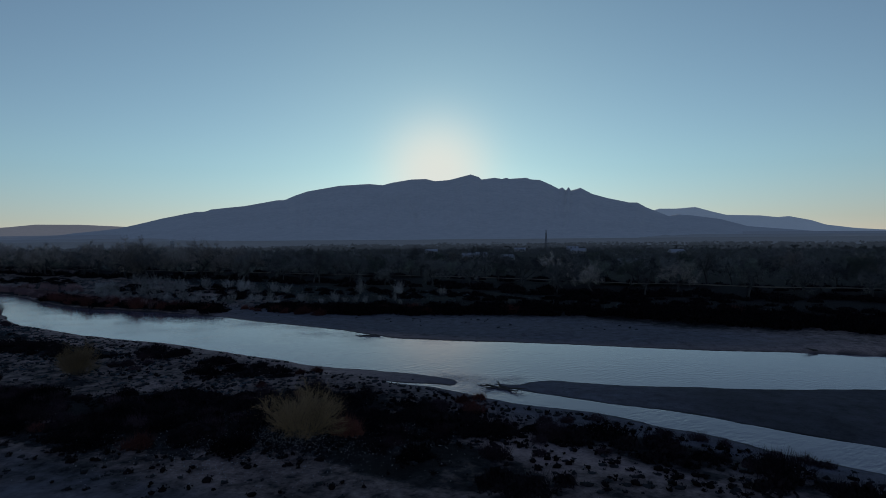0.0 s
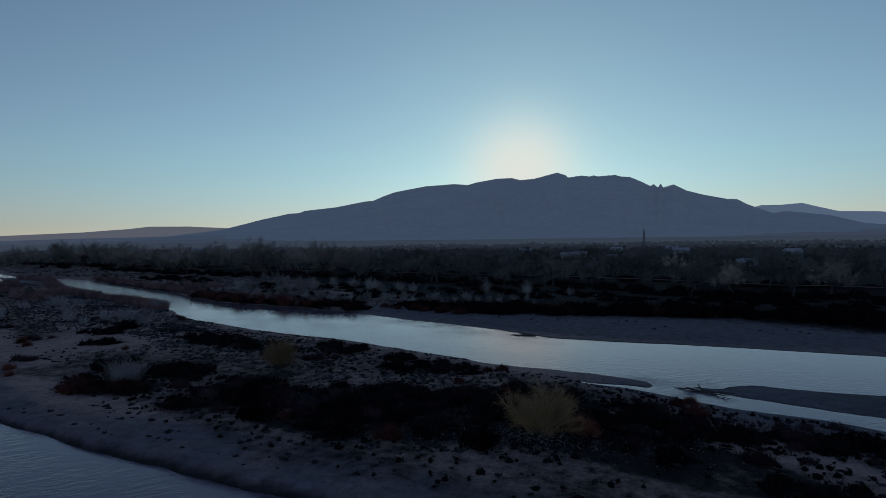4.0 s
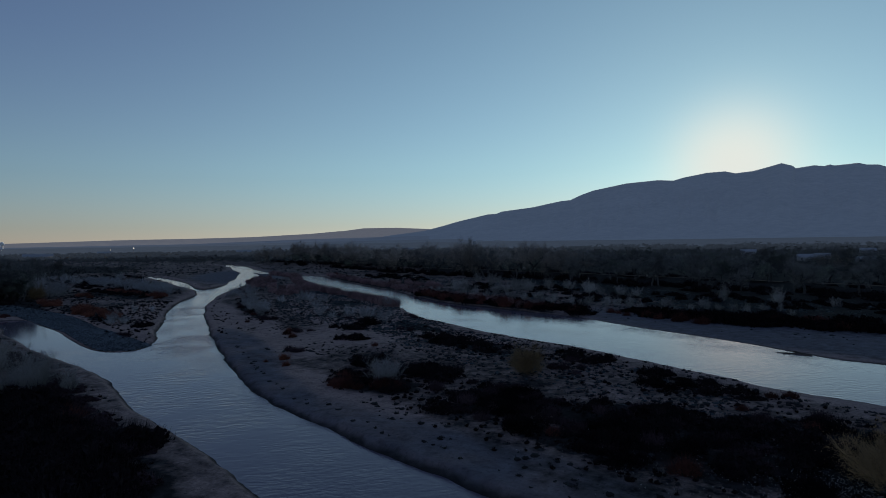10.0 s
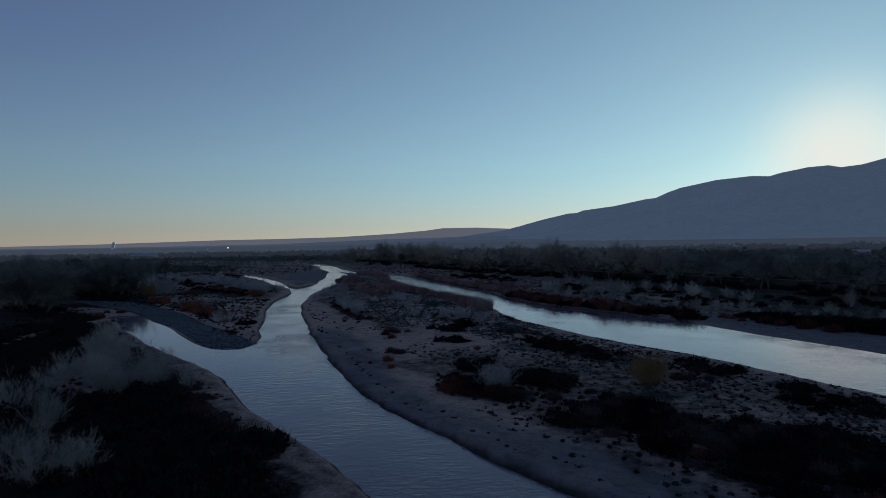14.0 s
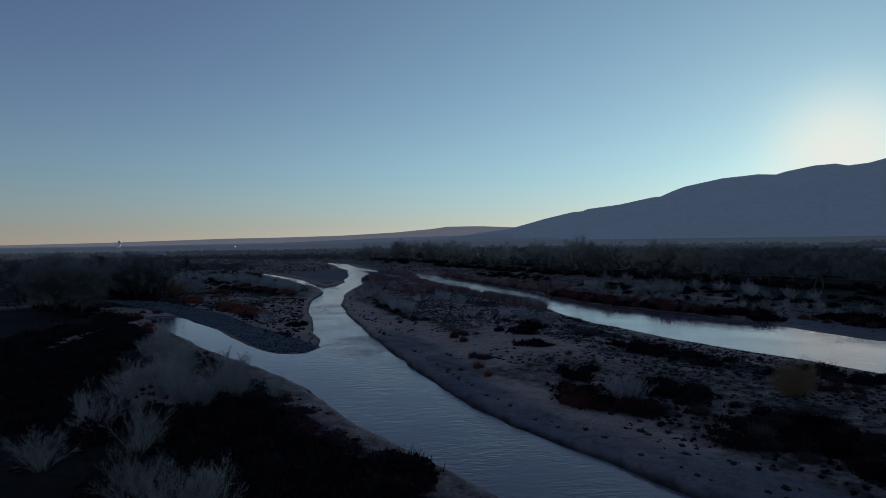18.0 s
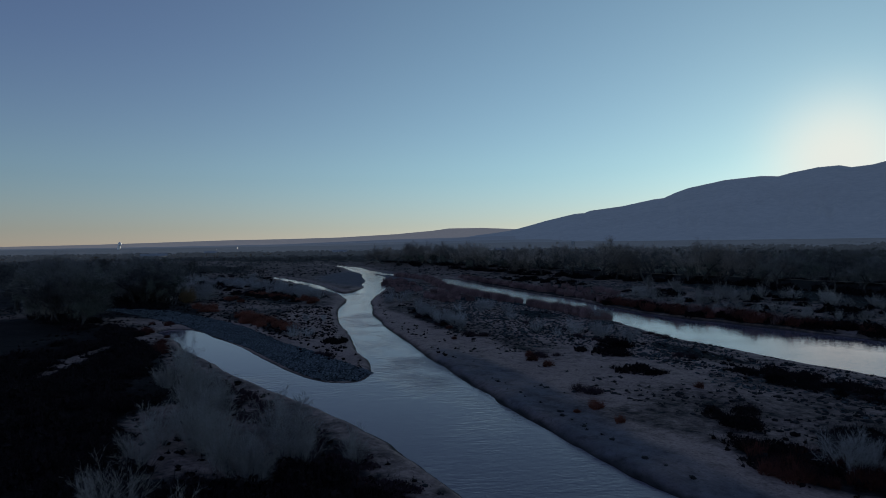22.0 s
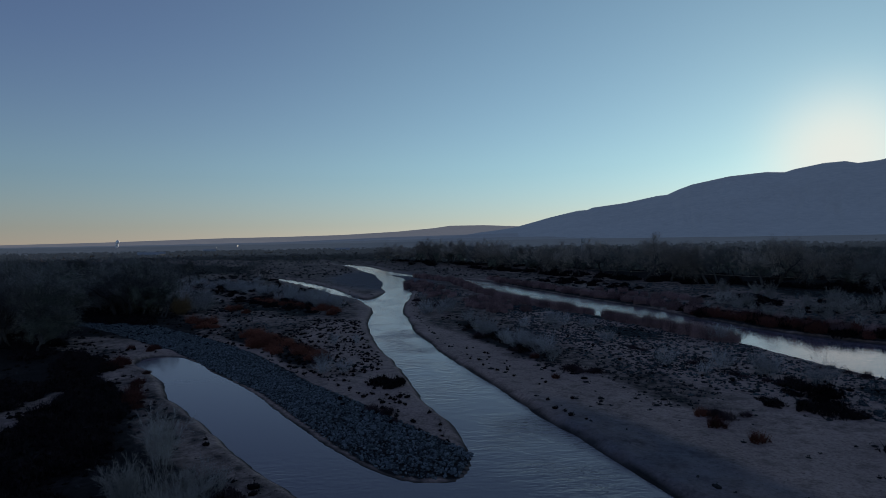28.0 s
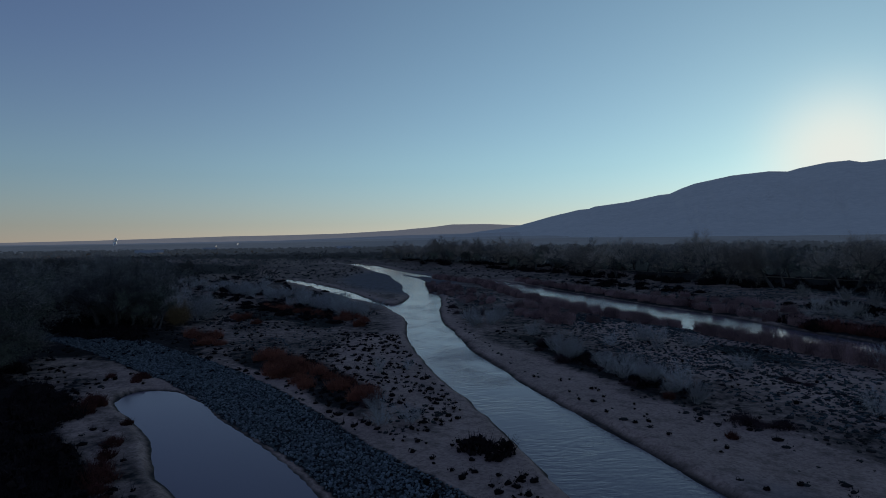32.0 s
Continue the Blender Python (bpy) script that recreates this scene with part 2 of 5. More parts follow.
def ground_material():
    m = bpy.data.materials.new("river_sand")
    m.use_nodes = True
    nt = m.node_tree
    N, L = nt.nodes.new, nt.links.new
    b = nt.nodes["Principled BSDF"]
    geo = N("ShaderNodeNewGeometry")

    def noise_of(scale, detail=6, rough=0.6):
        n = N("ShaderNodeTexNoise")
        n.inputs["Scale"].default_value, n.inputs["Detail"].default_value, n.inputs["Roughness"].default_value = scale, detail, rough
        L(geo.outputs["Position"], n.inputs["Vector"])
        return n.outputs["Fac"]

    def ramp_of(fac, stops):
        r = N("ShaderNodeValToRGB")
        el = r.color_ramp.elements
        for i, (p, c) in enumerate(stops):
            e = el[i] if i < 2 else el.new(p)
            e.position, e.color = p, (*c, 1)
        L(fac, r.inputs["Fac"])
        return r.outputs["Color"]

    def mixed(a, c, fac):
        x = N("ShaderNodeMix")
        x.data_type = "RGBA"
        L(fac, x.inputs[0]); L(a, x.inputs[6]); L(c, x.inputs[7])
        return x.outputs[2]

    sand = ramp_of(noise_of(0.12), [(0.3, (0.292, 0.205, 0.170)), (0.7, (0.515, 0.362, 0.297))])
    grit = ramp_of(noise_of(3.0), [(0.35, (0.125, 0.09, 0.077)), (0.65, (0.45, 0.335, 0.284))])
    litter = ramp_of(noise_of(1.1), [(0.38, (0.008, 0.008, 0.009)), (0.72, (0.075, 0.066, 0.062))])
    at = N("ShaderNodeAttribute"); at.attribute_name = "cover"
    brk = N("ShaderNodeMath"); brk.operation = "MULTIPLY_ADD"; brk.inputs[1].default_value, brk.inputs[2].default_value = 2.2, -1.1
    L(noise_of(0.7), brk.inputs[0])
    fac = N("ShaderNodeMath"); fac.operation = "ADD"; fac.use_clamp = True
    L(at.outputs["Fac"], fac.inputs[0]); L(brk.outputs[0], fac.inputs[1])
    half = N("ShaderNodeValue"); half.outputs[0].default_value = 0.45
    base = mixed(sand, grit, half.outputs[0])
    silt = N("ShaderNodeAttribute"); silt.attribute_name = "silt"
    mud_bar = ramp_of(noise_of(0.5, 8, 0.65), [(0.35, (0.062, 0.068, 0.083)), (0.7, (0.13, 0.141, 0.168))])
    base = mixed(base, mud_bar, silt.outputs["Fac"])
    base = mixed(base, litter, fac.outputs[0])
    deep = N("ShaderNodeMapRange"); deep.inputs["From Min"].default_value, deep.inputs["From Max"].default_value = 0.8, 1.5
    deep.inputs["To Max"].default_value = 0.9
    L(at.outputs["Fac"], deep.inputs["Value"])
    # near-black laid over the litter where trees and brush shade the ground
    floor_shade = N("ShaderNodeRGB"); floor_shade.outputs[0].default_value = (0.006, 0.0055, 0.006, 1)
    base = mixed(base, floor_shade.outputs[0], deep.outputs[0])
    speck = N("ShaderNodeMapRange"); speck.inputs["From Min"].default_value, speck.inputs["From Max"].default_value = 0.56, 0.66
    L(noise_of(2.6, 8, 0.72), speck.inputs["Value"])
    sp = N("ShaderNodeMath"); sp.operation = "MULTIPLY"; sp.use_clamp = True
    thick = N("ShaderNodeMapRange"); thick.inputs["To Min"].default_value, thick.inputs["To Max"].default_value = 0.45, 1.0
    L(at.outputs["Fac"], thick.inputs["Value"])
    L(speck.outputs[0], sp.inputs[0]); L(thick.outputs[0], sp.inputs[1])
    bits = N("ShaderNodeRGB"); bits.outputs[0].default_value = (0.018, 0.015, 0.014, 1)
    base = mixed(base, bits.outputs[0], sp.outputs[0])
    # dark mud colour that also paints the cut bank's shade
    bank_dark = N("ShaderNodeAttribute"); bank_dark.attribute_name = "damp_shade"
    mud_shade = N("ShaderNodeRGB"); mud_shade.outputs[0].default_value = (0.021, 0.021, 0.020, 1)
    base = mixed(base, mud_shade.outputs[0], bank_dark.outputs["Fac"])
    L(base, b.inputs["Base Color"])
    b.inputs["Roughness"].default_value, b.inputs["Specular IOR Level"].default_value = 0.95, 0.08
    bp = N("ShaderNodeBump"); bp.inputs["Strength"].default_value, bp.inputs["Distance"].default_value = 0.5, 0.12
    L(noise_of(1.8, 8, 0.7), bp.inputs["Height"]); L(bp.outputs[0], b.inputs["Normal"])
    return m


def water_material():
    m = bpy.data.materials.new("river_water")
    m.use_nodes = True
    nt = m.node_tree
    N, L = nt.nodes.new, nt.links.new
    b = nt.nodes["Principled BSDF"]
    b.inputs["Base Color"].default_value = (0.132, 0.115, 0.143, 1)
    b.inputs["Roughness"].default_value, b.inputs["Specular IOR Level"].default_value = 0.8, 0.0
    gloss = N("ShaderNodeBsdfGlossy")
    gloss.inputs["Color"].default_value, gloss.inputs["Roughness"].default_value = (1.0, 0.925, 0.965, 1), 0.06
    fres = N("ShaderNodeFresnel"); fres.inputs["IOR"].default_value = 1.333
    top = N("ShaderNodeMixShader")
    L(fres.outputs[0], top.inputs[0]); L(b.outputs[0], top.inputs[1]); L(gloss.outputs[0], top.inputs[2])
    L(top.outputs[0], nt.nodes["Material Output"].inputs["Surface"])
    geo = N("ShaderNodeNewGeometry")
    mp = N("ShaderNodeMapping"); mp.vector_type = "TEXTURE"; mp.inputs["Rotation"].default_value = (0, 0, radians(36)); mp.inputs["Scale"].default_value = (1.6, 0.66, 1)
    L(geo.outputs["Position"], mp.inputs["Vector"])
    n1, n2 = N("ShaderNodeTexNoise"), N("ShaderNodeTexNoise")
    n1.inputs["Scale"].default_value, n1.inputs["Detail"].default_value = 1.7, 6
    n2.inputs["Scale"].default_value, n2.inputs["Detail"].default_value = 0.12, 3
    L(mp.outputs[0], n1.inputs["Vector"]); L(geo.outputs["Position"], n2.inputs["Vector"])
    calm = N("ShaderNodeMapRange"); calm.inputs["From Min"].default_value, calm.inputs["From Max"].default_value = 0.35, 0.65
    calm.inputs["To Min"].default_value, calm.inputs["To Max"].default_value = 0.07, 0.21
    L(n2.outputs["Fac"], calm.inputs["Value"])
    bp = N("ShaderNodeBump"); bp.inputs["Distance"].default_value = 0.25
    at = N("ShaderNodeAttribute"); at.attribute_name = "flow"
    mul = N("ShaderNodeMath"); mul.operation = "MULTIPLY"
    L(calm.outputs[0], mul.inputs[0]); L(at.outputs["Fac"], mul.inputs[1])
    n3 = N("ShaderNodeTexNoise"); n3.inputs["Scale"].default_value, n3.inputs["Detail"].default_value = 5.5, 3
    L(mp.outputs[0], n3.inputs["Vector"])
    both = N("ShaderNodeMath"); both.operation = "MULTIPLY_ADD"; both.inputs[1].default_value = 0.22
    L(n3.outputs["Fac"], both.inputs[0])
    mq = N("ShaderNodeMapping"); mq.vector_type = "TEXTURE"; mq.inputs["Rotation"].default_value = (0, 0, radians(43)); mq.inputs["Scale"].default_value = (2.2, 0.8, 1)
    L(geo.outputs["Position"], mq.inputs["Vector"])
    n4 = N("ShaderNodeTexNoise"); n4.inputs["Scale"].default_value, n4.inputs["Detail"].default_value = 0.85, 2
    L(mq.outputs[0], n4.inputs["Vector"])
    swell = N("ShaderNodeMath"); swell.operation = "MULTIPLY_ADD"; swell.inputs[1].default_value = 1.1
    L(n4.outputs["Fac"], swell.inputs[0]); L(n1.outputs["Fac"], swell.inputs[2]); L(swell.outputs[0], both.inputs[2])
    L(mul.outputs[0], bp.inputs["Strength"]); L(both.outputs[0], bp.inputs["Height"])
    for node in (b, gloss, fres):
        L(bp.outputs[0], node.inputs["Normal"])
    return m


MAT["ground"], MAT["water"] = ground_material(), water_material()
# glow that stands for far glints
glow = MAT["lit"].node_tree.nodes["Principled BSDF"]
glow.inputs["Emission Color"].default_value, glow.inputs["Emission Strength"].default_value = (1.0, 0.86, 0.66, 1), 2.0
# haze of the air before what lies kilometres off, put in as emission
for key, haze_glow in (("mountain", (0.033, 0.046, 0.066)), ("far_range", (0.060, 0.080, 0.100)), ("mesa", (0.082, 0.083, 0.088)), ("foothill", (0.031, 0.042, 0.060)), ("bench", (0.0315, 0.0425, 0.0595)), ("plain", (0.031, 0.041, 0.056)), ("thin_haze_wood", (0.0065, 0.0092, 0.0142)), ("hazy_wood", (0.0185, 0.0248, 0.0355))):
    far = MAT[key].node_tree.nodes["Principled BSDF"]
    far.inputs["Emission Color"].default_value, far.inputs["Emission Strength"].default_value = (*haze_glow, 1), 1.0


# ---- mesh helpers ----


def mesh_of(name, verts, faces, mat, smooth=False):
    me = bpy.data.meshes.new(name)
    verts = np.asarray(verts, np.float32)
    if isinstance(faces, np.ndarray):
        n, k = faces.shape
        me.vertices.add(len(verts)); me.vertices.foreach_set("co", verts.ravel())
        me.loops.add(n * k); me.loops.foreach_set("vertex_index", faces.astype(np.int32).ravel())
        me.polygons.add(n); me.polygons.foreach_set("loop_start", np.arange(0, n * k, k, dtype=np.int32))
        me.update(calc_edges=True)
    else:
        me.from_pydata([tuple(v) for v in verts.tolist()], [], [tuple(f) for f in faces])
    if smooth:
        me.polygons.foreach_set("use_smooth", np.ones(len(me.polygons), bool))
    me.materials.append(mat)
    return me


def part(name, me, parent, label=""):
    ob = new(name, me)
    ob.parent = parent
    if label:
        ob["label"] = label
    return ob


def join(pieces):
    """Many (verts, faces) with faces of one size into one."""
    vs, fs, n = [], [], 0
    for v, f in pieces:
        vs.append(v); fs.append(f + n); n += len(v)
    return np.concatenate(vs), np.concatenate(fs)


def twigs(starts, ways, radius):
    """Tapered three-sided twigs from starts along ways (with their length)."""
    s, w = np.asarray(starts, float), np.asarray(ways, float)
    r = np.broadcast_to(np.asarray(radius, float), (len(s),))[:, None]
    u = w / np.maximum(np.linalg.norm(w, axis=1, keepdims=True), 1e-6)
    a = np.cross(u, np.where(np.abs(u[:, 2:]) < 0.9, [[0, 0, 1.0]], [[1.0, 0, 0]]))
    a /= np.linalg.norm(a, axis=1, keepdims=True)
    b = np.cross(u, a)
    p = [s + r * (a * math.cos(q) + b * math.sin(q)) for q in (0, 2.094, 4.189)] + [s + w]
    v = np.stack(p, 1).reshape(-1, 3)
    i = np.arange(len(s))[:, None, None] * 4
    return v, (i + np.array([[0, 1, 3], [1, 2, 3], [2, 0, 3]])[None]).reshape(-1, 3)


def leaves(rng, centres, size):
    """Small folded leaves or leaf tufts, two triangles each, turned at random."""
    c = np.asarray(centres, float)
    n = len(c)
    a = rng.normal(size=(n, 3)); a /= np.linalg.norm(a, axis=1, keepdims=True)
    b = np.cross(a, rng.normal(size=(n, 3))); b /= np.linalg.norm(b, axis=1, keepdims=True)
    s = np.broadcast_to(size, (n,))[:, None] * rng.uniform(0.6, 1.4, (n, 1))
    k = np.cross(a, b) * s * 0.35
    v = np.stack([c - a * s, c + b * s * 0.6 + k, c + a * s, c - b * s * 0.6 + k], 1).reshape(-1, 3)
    i = np.arange(n)[:, None, None] * 4
    return v, (i + np.array([[0, 1, 2], [0, 2, 3]])[None]).reshape(-1, 3)


def tube(p, q, r0, r1, sides=5):
    p, q = np.asarray(p, float), np.asarray(q, float)
    u = (q - p) / max(np.linalg.norm(q - p), 1e-6)
    a = np.cross(u, (0, 0, 1.0) if abs(u[2]) < 0.9 else (1.0, 0, 0)); a /= np.linalg.norm(a)
    b = np.cross(u, a)
    t = np.linspace(0, 2 * math.pi, sides, endpoint=False)[:, None]
    ring = a * np.cos(t) + b * np.sin(t)
    v = np.concatenate([p + ring * r0, q + ring * r1])
    f = []
    for i in range(sides):
        j = (i + 1) % sides
        f += [(i, j, sides + j), (i, sides + j, sides + i)]
    return v, np.array(f)


# ---- the plan: banks of the river, in metres ----
ISLAND_WEST = [(140, -60), (80, -15), (40, 10), (10, 24), (-15, 33), (-33, 39), (-43, 42.5), (-53, 46.2), (-67.2, 52), (-77.3, 56.5), (-89.4, 65),
               (-108.0, 78.7), (-127.2, 94.0), (-147.2, 110.4), (-168.4, 128.9), (-184.8, 146.5), (-202.8, 167.5), (-230, 207), (-249, 227), (-282, 268), (-302, 288), (-326, 305)]
ISLAND_EAST = [(-310, 302), (-246, 262), (-205, 218), (-166, 187), (-145, 172), (-121, 155.5), (-108, 146), (-102, 138), (-88, 125.5), (-76, 118), (-62, 109.5),
               (-48, 103.5), (-37, 96), (-28, 90), (-17, 85), (-8, 81.5), (-1.5, 78.3), (1.6, 75.5), (1, 72.8), (-2, 74), (-8, 75.6),
               (-2, 72.9), (2, 70), (5, 67), (10, 64), (16, 61), (21, 56.5), (25, 53), (33, 45), (60, 28), (110, -10), (150, -45)]
BAR = [(6, 74), (8.5, 71), (14, 67), (19, 64), (24, 61), (30, 56), (36, 51), (60, 36), (110, 5), (140, 10), (130, 45), (90, 60), (52, 69),
       (41, 70), (32, 71), (22, 72.5), (13, 75.3), (9, 73.6)]
WEST = [(110, -80), (60, -35), (20, -6), (-5, 8), (-25, 17), (-40, 25), (-53.9, 33.4), (-66.9, 39), (-75.9, 42.1), (-88, 46.6), (-97, 51.1), (-107, 55.6),
        (-118, 58), (-135, 62.5), (-152, 68), (-165, 72), (-172, 75.5), (-180, 78.5), (-190.5, 81.5), (-193, 86), (-187, 88.3), (-173, 84),
        (-157, 78.9), (-146, 74.5), (-132, 69.2), (-124.2, 67.7), (-120.2, 70.1), (-121.3, 74.8), (-127.4, 80.9), (-136, 87.3), (-147, 97.2), (-160, 108.4),
        (-174, 121), (-188, 135), (-203, 154), (-212, 163)]
POOL = [(-225, 174), (-270, 199), (-310, 222), (-345, 240), (-348, 246), (-310, 230), (-270, 207), (-231, 181), (-240, 203), (-258, 223),
        (-277, 246), (-310, 280), (-333, 304), (-380, 341), (-415, 373), (-440, 392), (-460, 405), (-475, 412), (-485, 416)]
EAST = [(-485, 416), (-470, 414), (-450, 407), (-426, 397), (-396, 376), (-370, 352), (-335, 326), (-288, 293), (-244, 279), (-206, 248), (-165, 216),
        (-140, 197), (-127, 184), (-111, 171), (-98, 163), (-88, 159), (-70, 151), (-57, 144.5), (-43, 134), (-30, 126), (-18, 117), (-8, 109),
        (10, 104), (25, 100), (40, 95), (55, 92), (67, 89), (110, 78), (200, 40), (400, -80)]


def smooth_line(pts, sub=4, closed=False):
    """A Catmull-Rom line through pts."""
    p = np.array(pts, float)
    if closed:
        p = np.concatenate([p[-1:], p, p[:2]])
    else:
        p = np.concatenate([2 * p[:1] - p[1:2], p, 2 * p[-1:] - p[-2:-1]])
    out = []
    for i in range(1, len(p) - 2):
        for t in np.arange(sub) / sub:
            a, b, c, d = p[i - 1:i + 3]
            out.append(0.5 * (2 * b + (c - a) * t + (2 * a - 5 * b + 4 * c - d) * t * t + (3 * b - a - 3 * c + d) * t ** 3))
    if not closed:
        out.append(p[-2])
    return np.array(out)


LANDS = [
    np.concatenate([smooth_line(ISLAND_WEST), smooth_line(ISLAND_EAST)]),
    smooth_line(BAR, closed=True),
    np.concatenate([smooth_line(WEST), smooth_line(POOL), [(-6000, 900), (-6000, -6000), (110, -6000)]]),
    np.concatenate([smooth_line(EAST), [(6000, -80), (6000, 6000), (-6000, 6000), (-6000, 200)]]),
]
LEVEE = np.array([(-700, 560), (-330, 395), (-100, 294), (4, 244), (77, 193), (117, 171), (260, 90)], float)


def lattice(ix, iy, seed):
    h = (ix * 374761393 + iy * 668265263 + seed * 974634777) & 0xFFFFFFFF
    h = ((h ^ (h >> 13)) * 1274126177) & 0xFFFFFFFF
    return ((h ^ (h >> 16)) & 0xFFFF) / 65535.0


def fuzz(x, y, size, seed=0, octaves=3):
    """Smooth noise, -1 to 1, with features of about the given size."""
    total, amp, norm = 0.0, 1.0, 0.0
    for o in range(octaves):
        u, v = x / size, y / size
        iu, iv = np.floor(u).astype(np.int64), np.floor(v).astype(np.int64)
        fu, fv = u - iu, v - iv
        fu, fv = fu * fu * (3 - 2 * fu), fv * fv * (3 - 2 * fv)
        q = lambda a, b: lattice(iu + a, iv + b, seed + o * 17)
        n = (q(0, 0) * (1 - fu) + q(1, 0) * fu) * (1 - fv) + (q(0, 1) * (1 - fu) + q(1, 1) * fu) * fv
        total, norm = total + (2 * n - 1) * amp, norm + amp
        size, amp = size / 2.1, amp * 0.5
    return total / norm


def step(a, b, x):
    t = np.clip((x - a) / (b - a), 0, 1)
    return t * t * (3 - 2 * t)


def line_distance(x, y, line, closed=False):
    a = line
    b = np.roll(line, -1, 0) if closed else line[1:]
    a = a if closed else line[:-1]
    best = np.full(x.shape, 1e9)
    for (ax, ay), (bx, by) in zip(a, b):
        dx, dy = bx - ax, by - ay
        t = np.clip(((x - ax) * dx + (y - ay) * dy) / max(dx * dx + dy * dy, 1e-9), 0, 1)
        np.minimum(best, (x - ax - t * dx) ** 2 + (y - ay - t * dy) ** 2, out=best)
    return np.sqrt(best)


def within_ring(x, y, ring):
    hit = np.zeros(x.shape, bool)
    for (ax, ay), (bx, by) in zip(ring, np.roll(ring, -1, 0)):
        if ay != by:
            hit ^= ((ay > y) != (by > y)) & (x < (bx - ax) * (y - ay) / (by - ay) + ax)
    return hit


def shore(x, y):
    """Metres from the water's edge: positive on land, negative in the river."""
    x, y = np.asarray(x, float).ravel(), np.asarray(y, float).ravel()
    x, y = x + 0.5 * fuzz(x, y, 5.0, 3), y + 0.5 * fuzz(x, y, 5.0, 4)
    best = np.full(x.shape, -1e9)
    for land in LANDS:
        d = line_distance(x, y, land, True)
        np.maximum(best, np.where(within_ring(x, y, land), d, -d), out=best)
    return best


def near(x, y, cx, cy, rx, ry, turn=0):
    """1 inside an ellipse of the plan, falling to 0 at its rim and beyond."""
    c, s = math.cos(radians(turn)), math.sin(radians(turn))
    u, v = (x - cx) * c + (y - cy) * s, -(x - cx) * s + (y - cy) * c
    return 1 - step(0.7, 1.15, np.sqrt((u / rx) ** 2 + (v / ry) ** 2))


# low, gently shelving sand: x, y, half length, half width, turn
SHELVES = [(45, 55, 60, 24, -28), (0, 130, 75, 22, -25), (-300, 270, 90, 30, -45), (-150, 78, 45, 9, -15), (-8, 80, 14, 5, -20)]


def terrain(x, y):
    """Height of the ground and its distance from the water."""
    x, y = np.asarray(x, float).ravel(), np.asarray(y, float).ravel()
    d = np.full(x.shape, 500.0)
    m = (x > -1600) & (x < 420) & (y > -700) & (y < 1000)
    d[m] = shore(x[m], y[m])
    gentle = np.zeros(x.shape)
    for s in SHELVES:
        gentle = np.maximum(gentle, near(x, y, *s))
    top = 0.62 + 0.3 * fuzz(x, y, 17, 5)
    run = 0.9 + 7.0 * gentle + 0.35 * fuzz(x, y, 6, 6)
    h = (top - 0.25 * gentle) * np.clip(d / np.maximum(run, 0.6), 0, 1) ** 0.85 + 0.35 * step(4, 40, d) * (1 - gentle)
    rough = step(1.0, 7, d)
    h = h + rough * (0.14 * fuzz(x, y, 3.0, 7, 2) * (1 - 0.7 * gentle) + 0.28 * (1 - gentle) * fuzz(x, y, 19, 8))
    h = np.where(d < 0, np.maximum(-0.9, d * 0.4), np.maximum(h, 0.0))
    lv = line_distance(x, y, LEVEE)
    h = h + 2.0 * (1 - step(2.5, 7.0, lv))
    return h, d


def axis(lo, hi, step_size, far_lo, far_hi):
    core = np.arange(lo, hi + 0.1, step_size)
    out, s, p = [], step_size, hi
    while p < far_hi:
        s *= 1.13; p += s; out.append(min(p, far_hi))
    low, s, p = [], step_size, lo
    while p > far_lo:
        s *= 1.13; p -= s; low.append(max(p, far_lo))
    return np.array(low[::-1] + core.tolist() + out)


# patches of leaf litter and dark brush on the ground: x, y, half length, half width, turn
COVER = [(-64, 65, 7, 5, -15), (-50, 62, 7, 5, -20), (-35, 53, 9, 3, -25), (-28, 60, 16, 8, -22), (-10, 60, 17, 7, -30), (19, 47, 14, 4, -38), (-46, 65, 8, 4, -20), (-66, 66, 8, 4, -20),
         (-62, 73, 5, 4, 0), (-63, 95.5, 16, 4.5, -24), (-22, 55, 13, 8, -20), (-3, 47, 14, 5, -30), (-150, 130, 30, 4, -41), (-84, 112, 12, 3, -35), (-130, 148, 10, 4, -40),
         (-95, 33, 26, 10, -22), (-140, 45, 30, 14, -22), (-170, 60, 30, 10, -18), (-190, 105, 16, 5, -12), (-172, 99, 14, 4, -30), (-235, 145, 30, 10, -20),
         (-240, 100, 40, 22, -5), (0, 160, 60, 14, -18), (56, 130, 50, 16, -36), (-92, 44, 46, 5.5, -23)]


# the cobble bar's outer and inner edge
BAR_OUTER = [(-122, 76), (-130, 78.2), (-139, 81.2), (-152, 85.6), (-167, 91), (-185, 97), (-206, 102), (-235, 106), (-262, 104), (-280, 101)]
BAR_INNER = [(-280, 94), (-259, 94), (-239, 95), (-215, 93), (-201, 90.5), (-187, 88.6), (-173, 84.3), (-157, 79.8), (-146, 75.3), (-132, 69.8), (-124, 68.1), (-120.2, 70.5)]


# open sand
SAND = [(-62, 55, 34, 6, -28), (-98, 86, 18, 10, -38), (-120, 99, 24, 7, -40), (-172, 113, 34, 11, -43), (-145, 93, 20, 6, -40), (0, 128, 80, 17, -26),
        (45, 55, 60, 20, -28), (-300, 270, 90, 28, -45), (-180, 78, 22, 5, -18), (-205, 90, 26, 5, 0), (-160, 88, 40, 8, -17),
        (-8, 80, 14, 5, -20), (-70, 103, 26, 5, -32), (-95, 92, 14, 6, -10), (-150, 118, 30, 5, -40), (-118, 126, 40, 9, -41), (-124, 138, 62, 15, -42), (8, 53, 16, 7, -34)]


